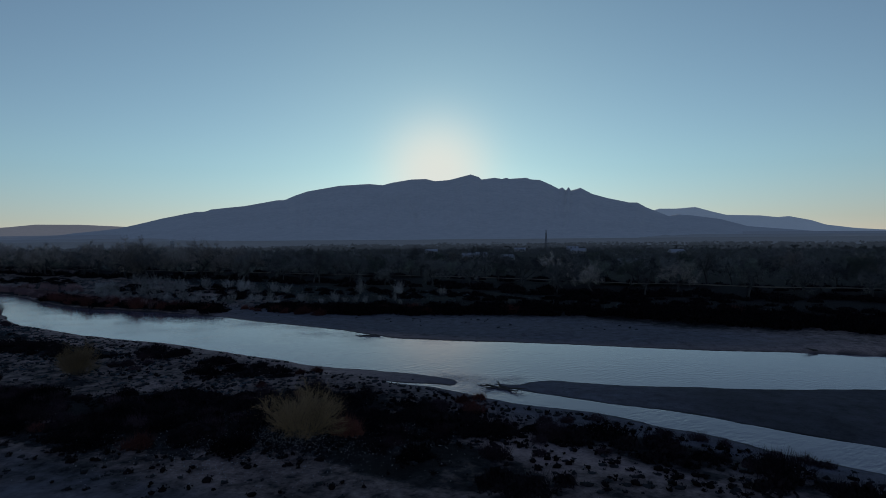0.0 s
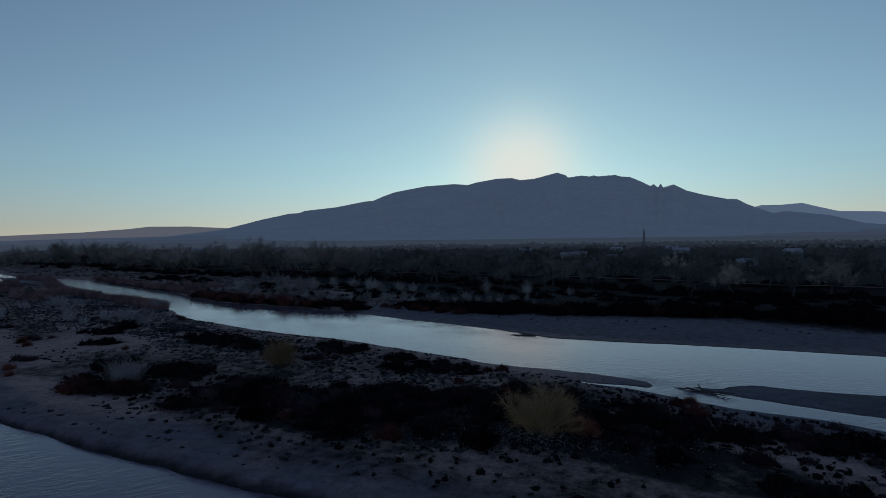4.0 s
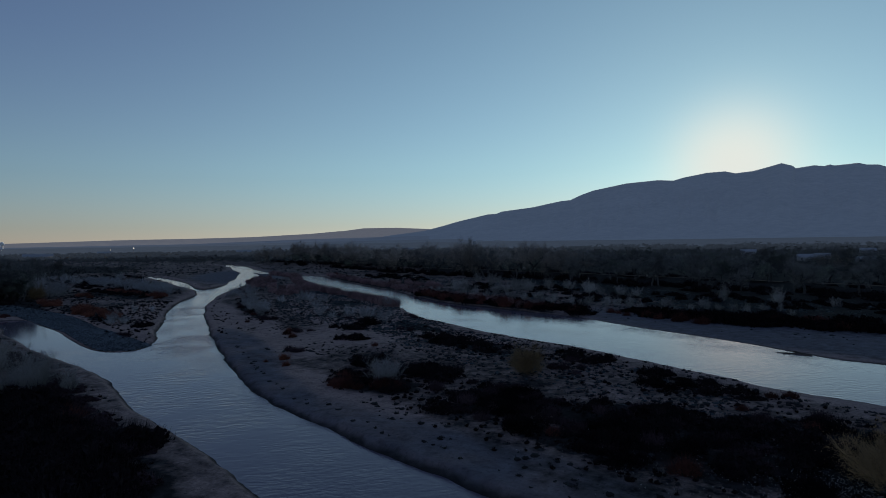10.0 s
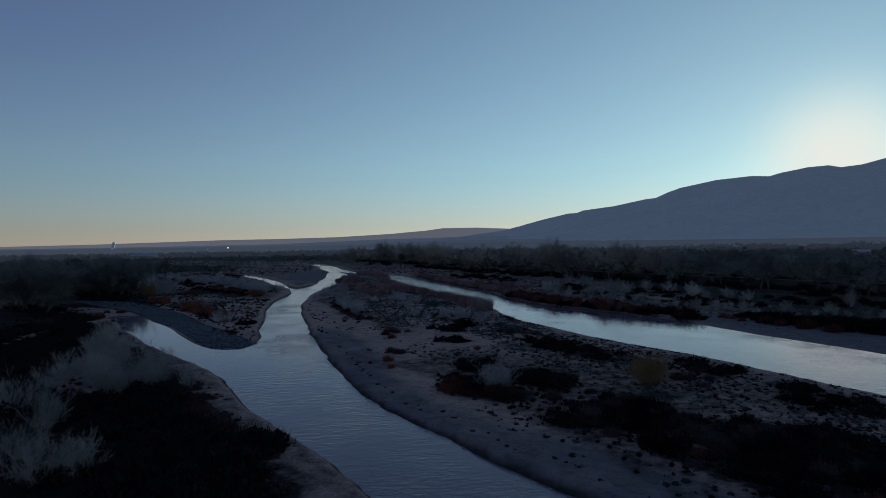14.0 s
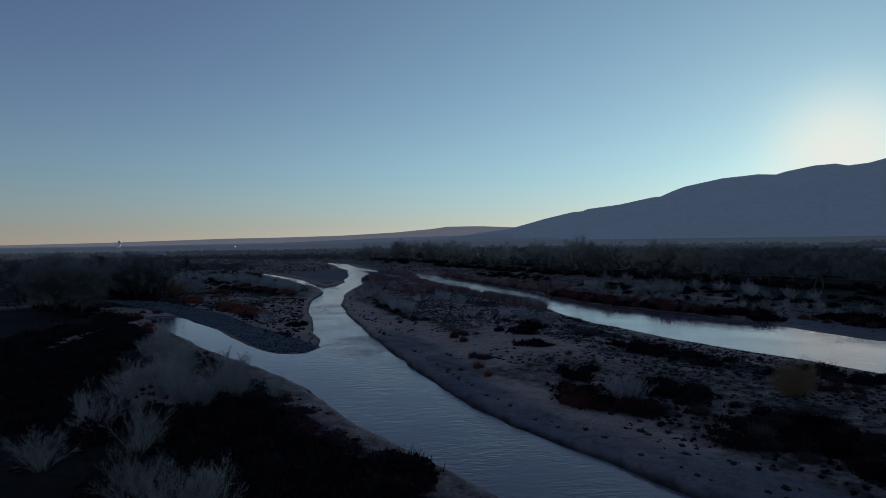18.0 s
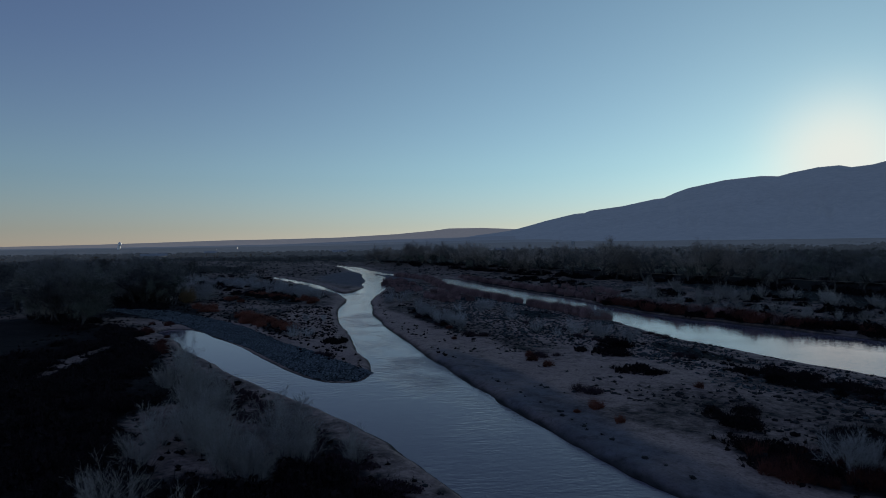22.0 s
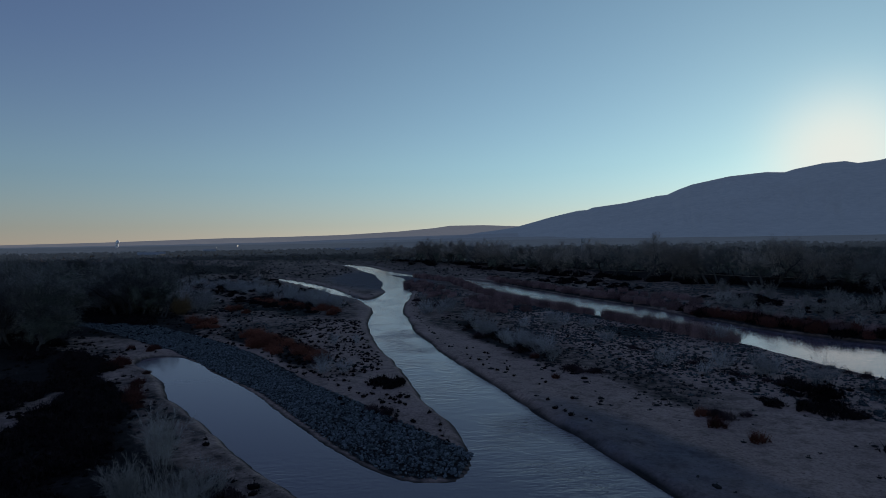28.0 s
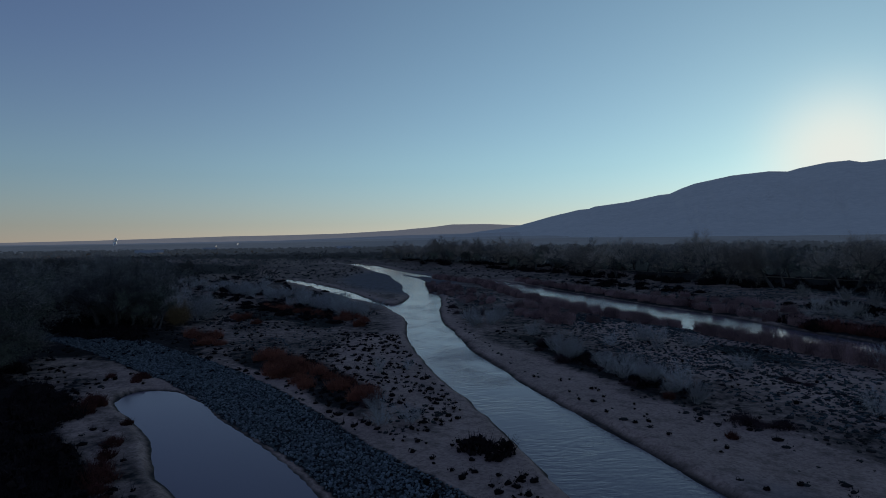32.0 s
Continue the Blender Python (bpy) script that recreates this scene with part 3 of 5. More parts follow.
# trodden sand with next to no brush
CLEAR = [(-213, 88.5, 15, 4, 5), (-92, 96, 20, 8, -32), (-116, 45, 15, 9, -25), (-168, 55, 17, 2.8, -44), (-104, 89, 16, 7, -40), (-74, 103, 12, 3.5, -30)]


def clear(x, y):
    return np.max([near(x, y, *c) for c in CLEAR], axis=0)


def build_ground():
    # the sheet's lines run with the river, closer across it than along it
    us, vs = axis(-300, 0, 0.7, -5200, 5200), axis(-62, 96, 0.45, -5200, 5200)
    gu, gv = np.meshgrid(us, vs)
    c, s = math.cos(radians(-40)), math.sin(radians(-40))
    gx, gy = gu * c - gv * s, gu * s + gv * c
    h, d = terrain(gx, gy)
    nx, ny = len(us), len(vs)
    v = np.stack([gx.ravel(), gy.ravel(), h], 1)
    i = (np.arange(ny - 1)[:, None] * nx + np.arange(nx - 1)[None]).ravel()
    me = mesh_of("ground", v, np.stack([i, i + 1, i + nx + 1, i + nx], 1), MAT["ground"], True)
    x, y = gx.ravel(), gy.ravel()
    cover = np.zeros(x.shape)
    for c in COVER:
        cover = np.maximum(cover, near(x, y, *c))
    bare = np.zeros(x.shape)
    for c in SAND:
        bare = np.maximum(bare, near(x, y, *c))
    cover = np.maximum(cover * (1.15 + 0.75 * fuzz(x, y, 4.5, 14)), 0.62 * (1 - bare))
    # the floor of the woods beyond the east meadow and behind the west bank, painted dark for its shade
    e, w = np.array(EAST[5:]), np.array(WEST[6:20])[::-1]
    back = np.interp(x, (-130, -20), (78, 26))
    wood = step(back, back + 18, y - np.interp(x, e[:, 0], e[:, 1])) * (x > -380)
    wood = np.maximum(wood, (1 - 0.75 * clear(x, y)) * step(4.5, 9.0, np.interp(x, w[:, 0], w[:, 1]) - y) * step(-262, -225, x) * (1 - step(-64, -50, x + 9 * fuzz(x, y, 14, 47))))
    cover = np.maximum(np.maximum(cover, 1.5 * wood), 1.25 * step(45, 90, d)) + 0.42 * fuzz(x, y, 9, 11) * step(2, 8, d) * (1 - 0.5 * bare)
    cover *= step(1, 6, d) * (1 - 0.68 * clear(x, y))
    cover = np.maximum(cover, near(x, y, -120, 55, 78, 10, -19.5) * (0.5 + 0.6 * fuzz(x, y, 3.5, 46)) * step(0.3, 1.6, d))
    # far-bank strips painted near black, as the shadow below the brush
    for c in ((-95, 163, 50, 8, -33), (-178, 229, 60, 8, -40)):
        cover = np.maximum(cover, 1.35 * near(x, y, *c) * step(0.2, 0.8, d))
    # the bed between the cobbles is darkened too
    bar = np.concatenate([smooth_line(BAR_OUTER), smooth_line(BAR_INNER)])
    cover = np.where(within_ring(x, y, bar), 1.25, cover)
    # edge line: shade of the cut bank painted in along with damp mud
    damp_shade = (1 - step(0.1, 0.6, d + 0.25 * fuzz(x, y, 2.5, 12))) * 0.95
    # the near bar is darkened through the same mask
    damp_shade = np.maximum(damp_shade, near(x, y, 62, 50, 46, 20, -28) * (0.5 + 0.25 * fuzz(x, y, 6, 45)))
    silt = np.zeros(x.shape)
    for sh in SHELVES[:3]:
        silt = np.maximum(silt, near(x, y, *sh))
    for sh in ((-35.5, 41.5, 38, 7.5, -21), (-76, 57, 20, 5.5, -32), (-100, 76, 32, 6, -38)):
        silt = np.maximum(silt, near(x, y, *sh) * np.clip(0.85 + 0.35 * fuzz(x, y, 5, 44), 0, 1))
    for name, val in (("cover", cover), ("damp_shade", damp_shade), ("silt", 0.85 * silt)):
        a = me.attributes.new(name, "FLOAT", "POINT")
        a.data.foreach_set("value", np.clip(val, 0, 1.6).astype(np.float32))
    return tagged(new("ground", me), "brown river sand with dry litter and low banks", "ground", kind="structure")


build_ground()


def build_water():
    xs, ys = axis(-260, 60, 4.0, -700, 420), axis(20, 200, 4.0, -700, 1000)
    gx, gy = np.meshgrid(xs, ys)
    nx, ny = len(xs), len(ys)
    i = (np.arange(ny - 1)[:, None] * nx + np.arange(nx - 1)[None]).ravel()
    me = mesh_of("water", np.stack([gx.ravel(), gy.ravel(), 0 * gx.ravel()], 1), np.stack([i, i + 1, i + nx + 1, i + nx], 1), MAT["water"])
    x, y = gx.ravel(), gy.ravel()
    flow = 1 - 0.93 * near(x, y, -168, 77, 40, 9, -17) - 0.5 * near(x, y, -290, 215, 70, 12, -29) - 0.55 * near(x, y, -112, 61, 22, 7, -22)
    flow -= 0.6 * np.maximum(near(x, y, -70, 128, 90, 18, -36), near(x, y, 30, 86, 60, 16, -15))
    flow += 1.3 * near(x, y, -116, 82, 13, 7, -45) + 0.9 * near(x, y, -165, 122, 16, 6, -42) + 1.6 * near(x, y, 4, 75, 7, 4, -30)
    a = me.attributes.new("flow", "FLOAT", "POINT")
    a.data.foreach_set("value", flow.astype(np.float32))
    return tagged(new("water", me), "shallow rippled river water reflecting the dawn sky", "water", kind="structure")


build_water()

# ---- mountains and mesas on the horizon ----
HUB = (-50.0, 20.0)
CREST = [(-42, 0.1), (-34, 0.6), (-30, 1.05), (-28.2, 1.3), (-26.5, 1.73), (-24.8, 2.19), (-22.2, 2.77), (-21.3, 2.83), (-20.8, 3.03), (-17.9, 3.37), (-15.1, 3.92), (-14.3, 3.98), (-13.3, 4.42), (-12.2, 4.8), (-9.22, 5.35), (-6.44, 5.53), (-5.1, 5.42), (-4.28, 5.64), (-2.32, 5.96), (-0.88, 6), (-0.05, 5.78), (1.33, 5.88), (2.42, 6.14), (3.45, 6.39), (4.25, 6.11), (4.45, 5.89), (5.75, 6.03), (6.45, 5.91), (6.85, 6.01), (7.15, 5.9), (8.75, 5.97), (9.25, 5.8), (10.05, 5.73), (11.05, 5.27), (11.85, 4.83), (12.15, 4.98), (12.52, 4.65), (12.75, 5.02), (12.95, 4.64), (13.85, 4.88), (14.95, 4.27), (16.25, 3.87), (18.25, 3.39)]
CREST_SOUTH = [(18.95, 3.37), (19.75, 2.89), (21.65, 2.07), (22.35, 2.21), (23.55, 2.08), (25.85, 1.72), (28.05, 1.04), (33.45, 0.5), (42.45, 0.1)]
SOUTH_RANGE = [(17.45, 2.2), (20.25, 2.62), (20.75, 2.76), (22.15, 2.72), (23.75, 2.82), (25.15, 2.38), (26.25, 2.06), (28.85, 1.94), (30.15, 1.76), (30.95, 1.83), (32.55, 1.46), (33.55, 1.07), (35.55, 0.75), (37.45, 0.59), (45.45, 0.45), (60.45, 0.4), (85.45, 0.3)]
FOOTHILLS = [(-80, 0.05), (-62, 0.12), (-50, 0.25), (-40, 0.55), (-30, 0.72), (-15, 0.75), (-5, 0.62), (5, 0.7), (15, 0.66), (25, 0.62), (37, 0.5), (60, 0.35)]
NORTH_MESA = [(-110, 0.2), (-85, 0.25), (-71.4, 0.27), (-65, 0.38), (-54.7, 0.66), (-49.7, 0.72), (-44.5, 0.83), (-39.2, 1.09), (-37.5, 1.24),
              (-35.9, 1.36), (-34.2, 1.58), (-31, 1.59), (-27.7, 1.43), (-22, 1.2), (-15, 0.8)]


def range_mesh(name, crest, radius, foot, mat, label, power=1.25, cut=0.1, seed=0, fine=0.08):
    """A mountain front that climbs from its foot to the crest and drops behind it."""
    az = np.arange(crest[0][0], crest[-1][0] + 0.01, fine)
    el = np.interp(az, [c[0] for c in crest], [c[1] for c in crest])
    top = radius * np.tan(np.radians(el)) + 18
    s = np.concatenate([np.linspace(0, 1, 30), [1.03, 1.08]])
    r = foot + (radius - foot) * s
    A, S = np.meshgrid(np.radians(az), s)
    R = np.broadcast_to(r[:, None], A.shape)
    x, y = HUB[0] + R * np.sin(A), HUB[1] + R * np.cos(A)
    rise = np.where(S <= 1, np.clip(S, 0, 1) ** power, 1 - (S - 1) * 6)
    gully = np.abs(fuzz(A * 60 + fuzz(x, y, 300, seed + 2), S * 2.2, 1.0, seed, 4))
    z = top[None] * rise * (1 - cut * gully * np.clip(1 - S, 0, 1) * 3.2 * np.clip(S * 3, 0, 1)) - 1.5
    ny, nx = A.shape
    i = (np.arange(ny - 1)[:, None] * nx + np.arange(nx - 1)[None]).ravel()
    me = mesh_of(name, np.stack([x.ravel(), y.ravel(), z.ravel()], 1), np.stack([i, i + 1, i + nx + 1, i + nx], 1), mat, True)
    return tagged(new(name, me), label, {"mesa": "mesa", "foothills": "hills"}.get(name, "mountain"), kind="structure")


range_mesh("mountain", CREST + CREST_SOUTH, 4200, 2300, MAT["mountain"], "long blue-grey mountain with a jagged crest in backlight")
# nested slopes whose tone and glow step the painted haze downward
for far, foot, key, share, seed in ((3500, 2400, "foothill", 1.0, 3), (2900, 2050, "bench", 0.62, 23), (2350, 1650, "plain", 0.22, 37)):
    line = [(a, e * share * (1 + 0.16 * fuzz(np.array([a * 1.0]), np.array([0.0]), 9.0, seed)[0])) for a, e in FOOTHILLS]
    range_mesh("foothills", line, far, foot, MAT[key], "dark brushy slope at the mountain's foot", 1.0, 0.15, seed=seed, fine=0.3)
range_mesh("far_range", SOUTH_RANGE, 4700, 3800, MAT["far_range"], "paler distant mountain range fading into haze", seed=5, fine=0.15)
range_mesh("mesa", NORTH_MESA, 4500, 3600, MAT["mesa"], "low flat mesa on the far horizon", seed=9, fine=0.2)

# ---- plants: a few built meshes of each kind, set out over the plan ----
rng = np.random.default_rng(7)


def unit(v):
    return v / np.maximum(np.linalg.norm(v, axis=-1, keepdims=True), 1e-9)


def bare_shrub(h, spread, stems, r, leafy=0, leaf=0.08, loose=0.025):
    """Many-stemmed shrub: crooked leaning stems that fork into branches and twigs and, if leafy, tufts of leaves on them."""
    tubes, joints, ways = [], [], []
    for i in range(stems):
        a, q = rng.uniform(0, 2 * math.pi), math.sqrt(rng.uniform(0.02, 1))
        p = np.array([math.cos(a) * q * spread * 0.25, math.sin(a) * q * spread * 0.25, -0.1])
        tall = h * rng.uniform(0.55, 1.0) * (1 - 0.25 * q * q)
        w = unit(np.array([math.cos(a) * q * spread * 0.9, math.sin(a) * q * spread * 0.9, tall]))
        rr = r * rng.uniform(0.7, 1.2)
        for k in range(4):
            w = unit(w + rng.normal(0, 0.16, 3) + np.array([0, 0, 0.05]))
            e = p + w * tall / 4
            tubes.append(tube(p, e, rr, rr * 0.68, 3))
            for j in range(2 if k == 0 else 5):
                joints.append(p + (e - p) * rng.uniform(0.2, 1.0)); ways.append(w)
            p, rr = e, rr * 0.68
    s, w = np.array(joints), np.array(ways)
    side = unit(w + rng.normal(0, 0.42, w.shape) + np.array([0, 0, 0.15])) * (h * rng.uniform(0.14, 0.30, (len(w), 1)))
    k = np.repeat(np.arange(len(s)), 10)
    st = s[k] + side[k] * rng.uniform(0.3, 0.95, (len(k), 1))
    fine = unit(unit(side[k]) + rng.normal(0, 0.5, (len(k), 3))) * (h * rng.uniform(0.06, 0.14, (len(k), 1)))
    pieces = [twigs(s, side, r * 0.5), twigs(st, fine, r * 0.34)]
    if leafy:
        j = rng.integers(0, len(k), leafy)
        pieces.append(leaves(rng, st[j] + fine[j] * rng.uniform(0, 1.2, (leafy, 1)) + rng.normal(0, loose * h, (leafy, 3)), leaf))
    return {"stem": join(tubes), "crown": join(pieces)}


def scrub(h, rx, ry, n, tuft, r=0.02):
    """A low dome of brush: short twigs and tufts in an uneven mound."""
    a, q = rng.uniform(0, 2 * math.pi, n), np.sqrt(rng.uniform(0, 1, n))
    lump = 0.65 + 0.35 * fuzz(np.cos(a) * 3 + 9 * rx, np.sin(a) * 3, 1.3, 21, 2)
    x, y = np.cos(a) * q * rx * lump, np.sin(a) * q * ry * lump
    top = h * np.sqrt(np.clip(1 - q * q, 0.02, 1)) * (0.6 + 0.4 * fuzz(x * 2, y * 2, 1.2, 22, 2))
    z = top * rng.uniform(0.15, 1, n)
    c = np.stack([x, y, z], 1)
    m = n // 2
    way = unit(np.stack([x[:m] / rx, y[:m] / ry, np.full(m, 1.6)], 1) + rng.normal(0, 0.3, (m, 3))) * (h * rng.uniform(0.4, 0.95, (m, 1)))
    way[:, 2] = np.abs(way[:, 2])
    start = c[:m].copy()
    start[:, 2] = np.clip(start[:, 2] * 0.5, -0.05, None)
    s = rng.integers(0, n, n // 5)
    low = np.stack([x[s] * 0.3, y[s] * 0.3, np.full(len(s), -0.1)], 1)
    return {"": join([twigs(low, c[s] - low, r * 1.6), twigs(start, way, r), leaves(rng, c, tuft)])}


def reeds(h, rx, ry, n):
    """A stand of upright dry reeds."""
    a, q = rng.uniform(0, 2 * math.pi, n), np.sqrt(rng.uniform(0, 1, n))
    b = np.stack([np.cos(a) * q * rx, np.sin(a) * q * ry, np.full(n, -0.15)], 1)
    w = np.concatenate([rng.normal(0, 0.12 * h, (n, 2)), h * rng.uniform(0.55, 1.05, (n, 1))], 1)
    m = n // 2
    return {"": join([twigs(b, w, 0.028), leaves(rng, b[:m] + w[:m] * rng.uniform(0.45, 1.0, (m, 1)) + rng.normal(0, 0.08, (m, 3)), 0.11)])}


def tree(h, spread, limbs, gnarl, leafy, leaf, lean=0.1):
    """A bare-limbed tree: trunk and crooked limbs, with fine twigs and late leaves as its crown."""
    tubes, ends = [], []

    def grow(p, way, length, r, level):
        steps = 3 if level < 2 else 2
        for i in range(steps):
            way = unit(way + rng.normal(0, gnarl, 3) + np.array([0, 0, 0.10]))
            q = p + way * (length / steps)
            r2 = r * (0.86 if level == 0 else 0.74)
            tubes.append(tube(p, q, r, r2, 6 if level < 1 else 4 if level < 3 else 3))
            p, r = q, r2
            if level >= 1 and level < 3 and rng.random() < 0.7:
                side = unit(way + rng.normal(0, 0.75, 3))
                grow(p, side, length * 0.6, r * 0.6, level + 1)
            if level >= 2:
                ends.append((p, way))
        if level < 3:
            for _ in range(limbs if level == 0 else 2):
                side = way * 0.55 + rng.normal(0, 1.0, 3) * spread
                side[2] = abs(side[2]) * 0.6 + 0.12
                grow(p, unit(side), length * (0.95 if level == 0 else 0.68), r * 0.66, level + 1)

    trunk_len = h * 0.27
    grow(np.array([0, 0, -0.3]), unit(np.array([rng.normal(0, lean), rng.normal(0, lean), 1.0])), trunk_len, h * 0.026, 0)
    p = np.array([e[0] for e in ends]); w = np.array([e[1] for e in ends])
    top = p[:, 2].max()
    clump = rng.choice(len(p), max(10, int(0.48 * len(p))), replace=False)
    k = clump[rng.integers(0, len(clump), 700)]
    tw = unit(w[k] + rng.normal(0, 0.6, (len(k), 3))) * (h * rng.uniform(0.05, 0.13, (len(k), 1)))
    st = p[k] + rng.normal(0, 0.012 * h, (len(k), 3))
    pieces = [twigs(st, tw, 0.0022 * h)]
    if leafy:
        j = rng.integers(0, len(k), leafy)
        pieces.append(leaves(rng, st[j] + tw[j] * rng.uniform(0.15, 1.0, (leafy, 1)) + unit(rng.normal(size=(leafy, 3))) * (0.05 * h * rng.uniform(0, 1, (leafy, 1)) ** 0.5), leaf))
    f = h / top
    tv, tf = join(tubes)
    cv, cf = join(pieces)
    return {"trunk": (tv * f, tf), "crown": (cv * f, cf)}


def build_kind(name, mats, makers):
    """Meshes for the variants of one kind: a list of lists of (part name, mesh)."""
    out = []
    for mk in makers:
        out.append([(p, mesh_of(name + "_" + p, v, f, MAT[mats[p]])) for p, (v, f) in mk().items()])
    return out


KINDS = {
    "cottonwood_tree": build_kind("cottonwood", {"trunk": "bark", "crown": "twig"}, [
        lambda: tree(12, 0.9, 4, 0.22, 4600, 0.066), lambda: tree(12, 1.1, 5, 0.26, 4600, 0.066), lambda: tree(11, 0.8, 4, 0.3, 4400, 0.064),
        lambda: tree(12, 1.0, 5, 0.2, 900, 0.06), lambda: tree(10, 1.2, 4, 0.28, 4400, 0.064), lambda: tree(12, 1.2, 6, 0.24, 4800, 0.066)]),
    "brown_cottonwood": build_kind("brown_cottonwood", {"trunk": "bark", "crown": "brown_twig"}, [
        lambda: tree(12, 0.9, 4, 0.24, 4400, 0.062), lambda: tree(12, 1.1, 5, 0.26, 4400, 0.062), lambda: tree(11, 1.1, 5, 0.3, 3000, 0.06)]),
    "olive_tree": build_kind("olive", {"trunk": "bark", "crown": "olive"}, [
        lambda: tree(8, 1.1, 6, 0.25, 5000, 0.058), lambda: tree(8, 1.2, 5, 0.28, 5000, 0.058)]),
    "pale_willow": build_kind("pale_willow", {"stem": "white", "crown": "white"}, [
        lambda: bare_shrub(4.5, 2.4, 22, 0.018, 120, 0.04), lambda: bare_shrub(4.0, 2.1, 20, 0.017, 120, 0.04), lambda: bare_shrub(3.6, 2.3, 21, 0.017, 120, 0.04),
        lambda: bare_shrub(4.8, 2.0, 20, 0.018, 160, 0.04)]),
    "bank_willow": build_kind("bank_willow", {"stem": "grey_willow", "crown": "grey_willow"}, [
        lambda: bare_shrub(4.6, 2.2, 26, 0.018, 150, 0.035), lambda: bare_shrub(4.2, 1.7, 24, 0.017), lambda: bare_shrub(3.6, 2.3, 24, 0.017, 150, 0.035), lambda: bare_shrub(5.0, 1.6, 24, 0.018)]),
    "yellow_bush": build_kind("yellow_bush", {"stem": "drift", "crown": "yellow"}, [
        lambda: bare_shrub(5.0, 3.1, 44, 0.035, 8000, 0.05, 0.075)]),
    "thin_bush": build_kind("thin_bush", {"stem": "drift", "crown": "grey_willow"}, [lambda: bare_shrub(4.8, 3.0, 24, 0.022, 1500, 0.045, 0.05)]),
    "dark_bush": build_kind("dark_bush", {"": "dark"}, [
        lambda: scrub(1.2, 3.6, 2.6, 620, 0.13), lambda: scrub(0.9, 2.8, 2.4, 460, 0.12), lambda: scrub(1.6, 2.6, 2.0, 520, 0.13),
        lambda: scrub(0.7, 3.8, 2.0, 520, 0.12), lambda: scrub(1.1, 1.6, 1.3, 260, 0.12)]),
    "rust_bush": build_kind("rust_bush", {"": "rust"}, [
        lambda: scrub(1.6, 1.8, 1.5, 420, 0.11), lambda: scrub(1.2, 1.4, 1.2, 340, 0.10), lambda: scrub(1.9, 2.2, 1.6, 480, 0.12)]),
    "purple_bush": build_kind("purple_bush", {"": "purple"}, [
        lambda: scrub(1.4, 2.0, 1.6, 330, 0.09), lambda: scrub(1.0, 1.8, 1.4, 280, 0.09)]),
    "orange_bush": build_kind("orange_bush", {"": "orange"}, [
        lambda: scrub(1.6, 1.8, 1.5, 420, 0.11), lambda: scrub(1.2, 1.4, 1.2, 340, 0.10), lambda: scrub(1.9, 2.2, 1.6, 480, 0.12)]),
    "reed_clump": build_kind("reed_clump", {"": "reed"}, [
        lambda: reeds(2.3, 2.0, 1.2, 520), lambda: reeds(2.0, 1.6, 1.1, 420), lambda: reeds(2.5, 1.7, 1.3, 480)]),
}
CATEGORY = {"cottonwood_tree": "tree", "brown_cottonwood": "tree", "olive_tree": "tree", "pale_willow": "shrub", "bank_willow": "shrub", "yellow_bush": "bush", "thin_bush": "bush", "dark_bush": "bush", "purple_bush": "bush", "rust_bush": "bush", "orange_bush": "bush",
            "reed_clump": "reeds"}


def plant(kind, spots, label, group, size=(0.8, 1.2), squash=(0.85, 1.15)):
    """Sets out one kind at the spots (x, y) or (x, y, size), each a thing of its own with its parts."""
    s = np.array([(p[0], p[1]) for p in spots], float)
    z, d = terrain(s[:, 0], s[:, 1])
    for i, p in enumerate(spots):
        if d[i] < 0.25:
            continue
        k = p[2] if len(p) > 2 else rng.uniform(*size)
        shape = KINDS[kind][rng.integers(len(KINDS[kind]))]
        whole = shape[0][1] if shape[0][0] == "" else None
        root = new(kind, whole)
        root.matrix_basis = pose(p[0], p[1], z[i] - 0.03, 0, 0, rng.uniform(0, 360)) @ Matrix.Diagonal((k, k * rng.uniform(0.9, 1.1), k * rng.uniform(*squash), 1))
        if whole is None:
            for name, me in shape:
                part(name, me, root)
        tagged(root, label, CATEGORY[kind], group)


def within(n, cx, cy, rx, ry, turn=0):
    a, q = rng.uniform(0, 2 * math.pi, n), np.sqrt(rng.uniform(0, 1, n))
    u, v = np.cos(a) * q * rx, np.sin(a) * q * ry
    c, s = math.cos(radians(turn)), math.sin(radians(turn))
    return [(cx + x * c - y * s, cy + x * s + y * c) for x, y in zip(u, v)]


def along(line, gap, side=(0.0, 1.0), stagger=0.4):
    """Spots along a line every gap metres, off it to its left by side metres."""
    line = np.array(line, float)
    seg = np.linalg.norm(np.diff(line, axis=0), axis=1)
    total = np.concatenate([[0], np.cumsum(seg)])
    out = []
    s = rng.uniform(0, gap)
    while s < total[-1]:
        i = min(np.searchsorted(total, s, side="right") - 1, len(seg) - 1)
        u = (line[i + 1] - line[i]) / seg[i]
        q = line[i] + u * (s - total[i]) + np.array([-u[1], u[0]]) * rng.uniform(*side)
        out.append((q[0], q[1]))
        s += gap * rng.uniform(1 - stagger, 1 + stagger)
    return out


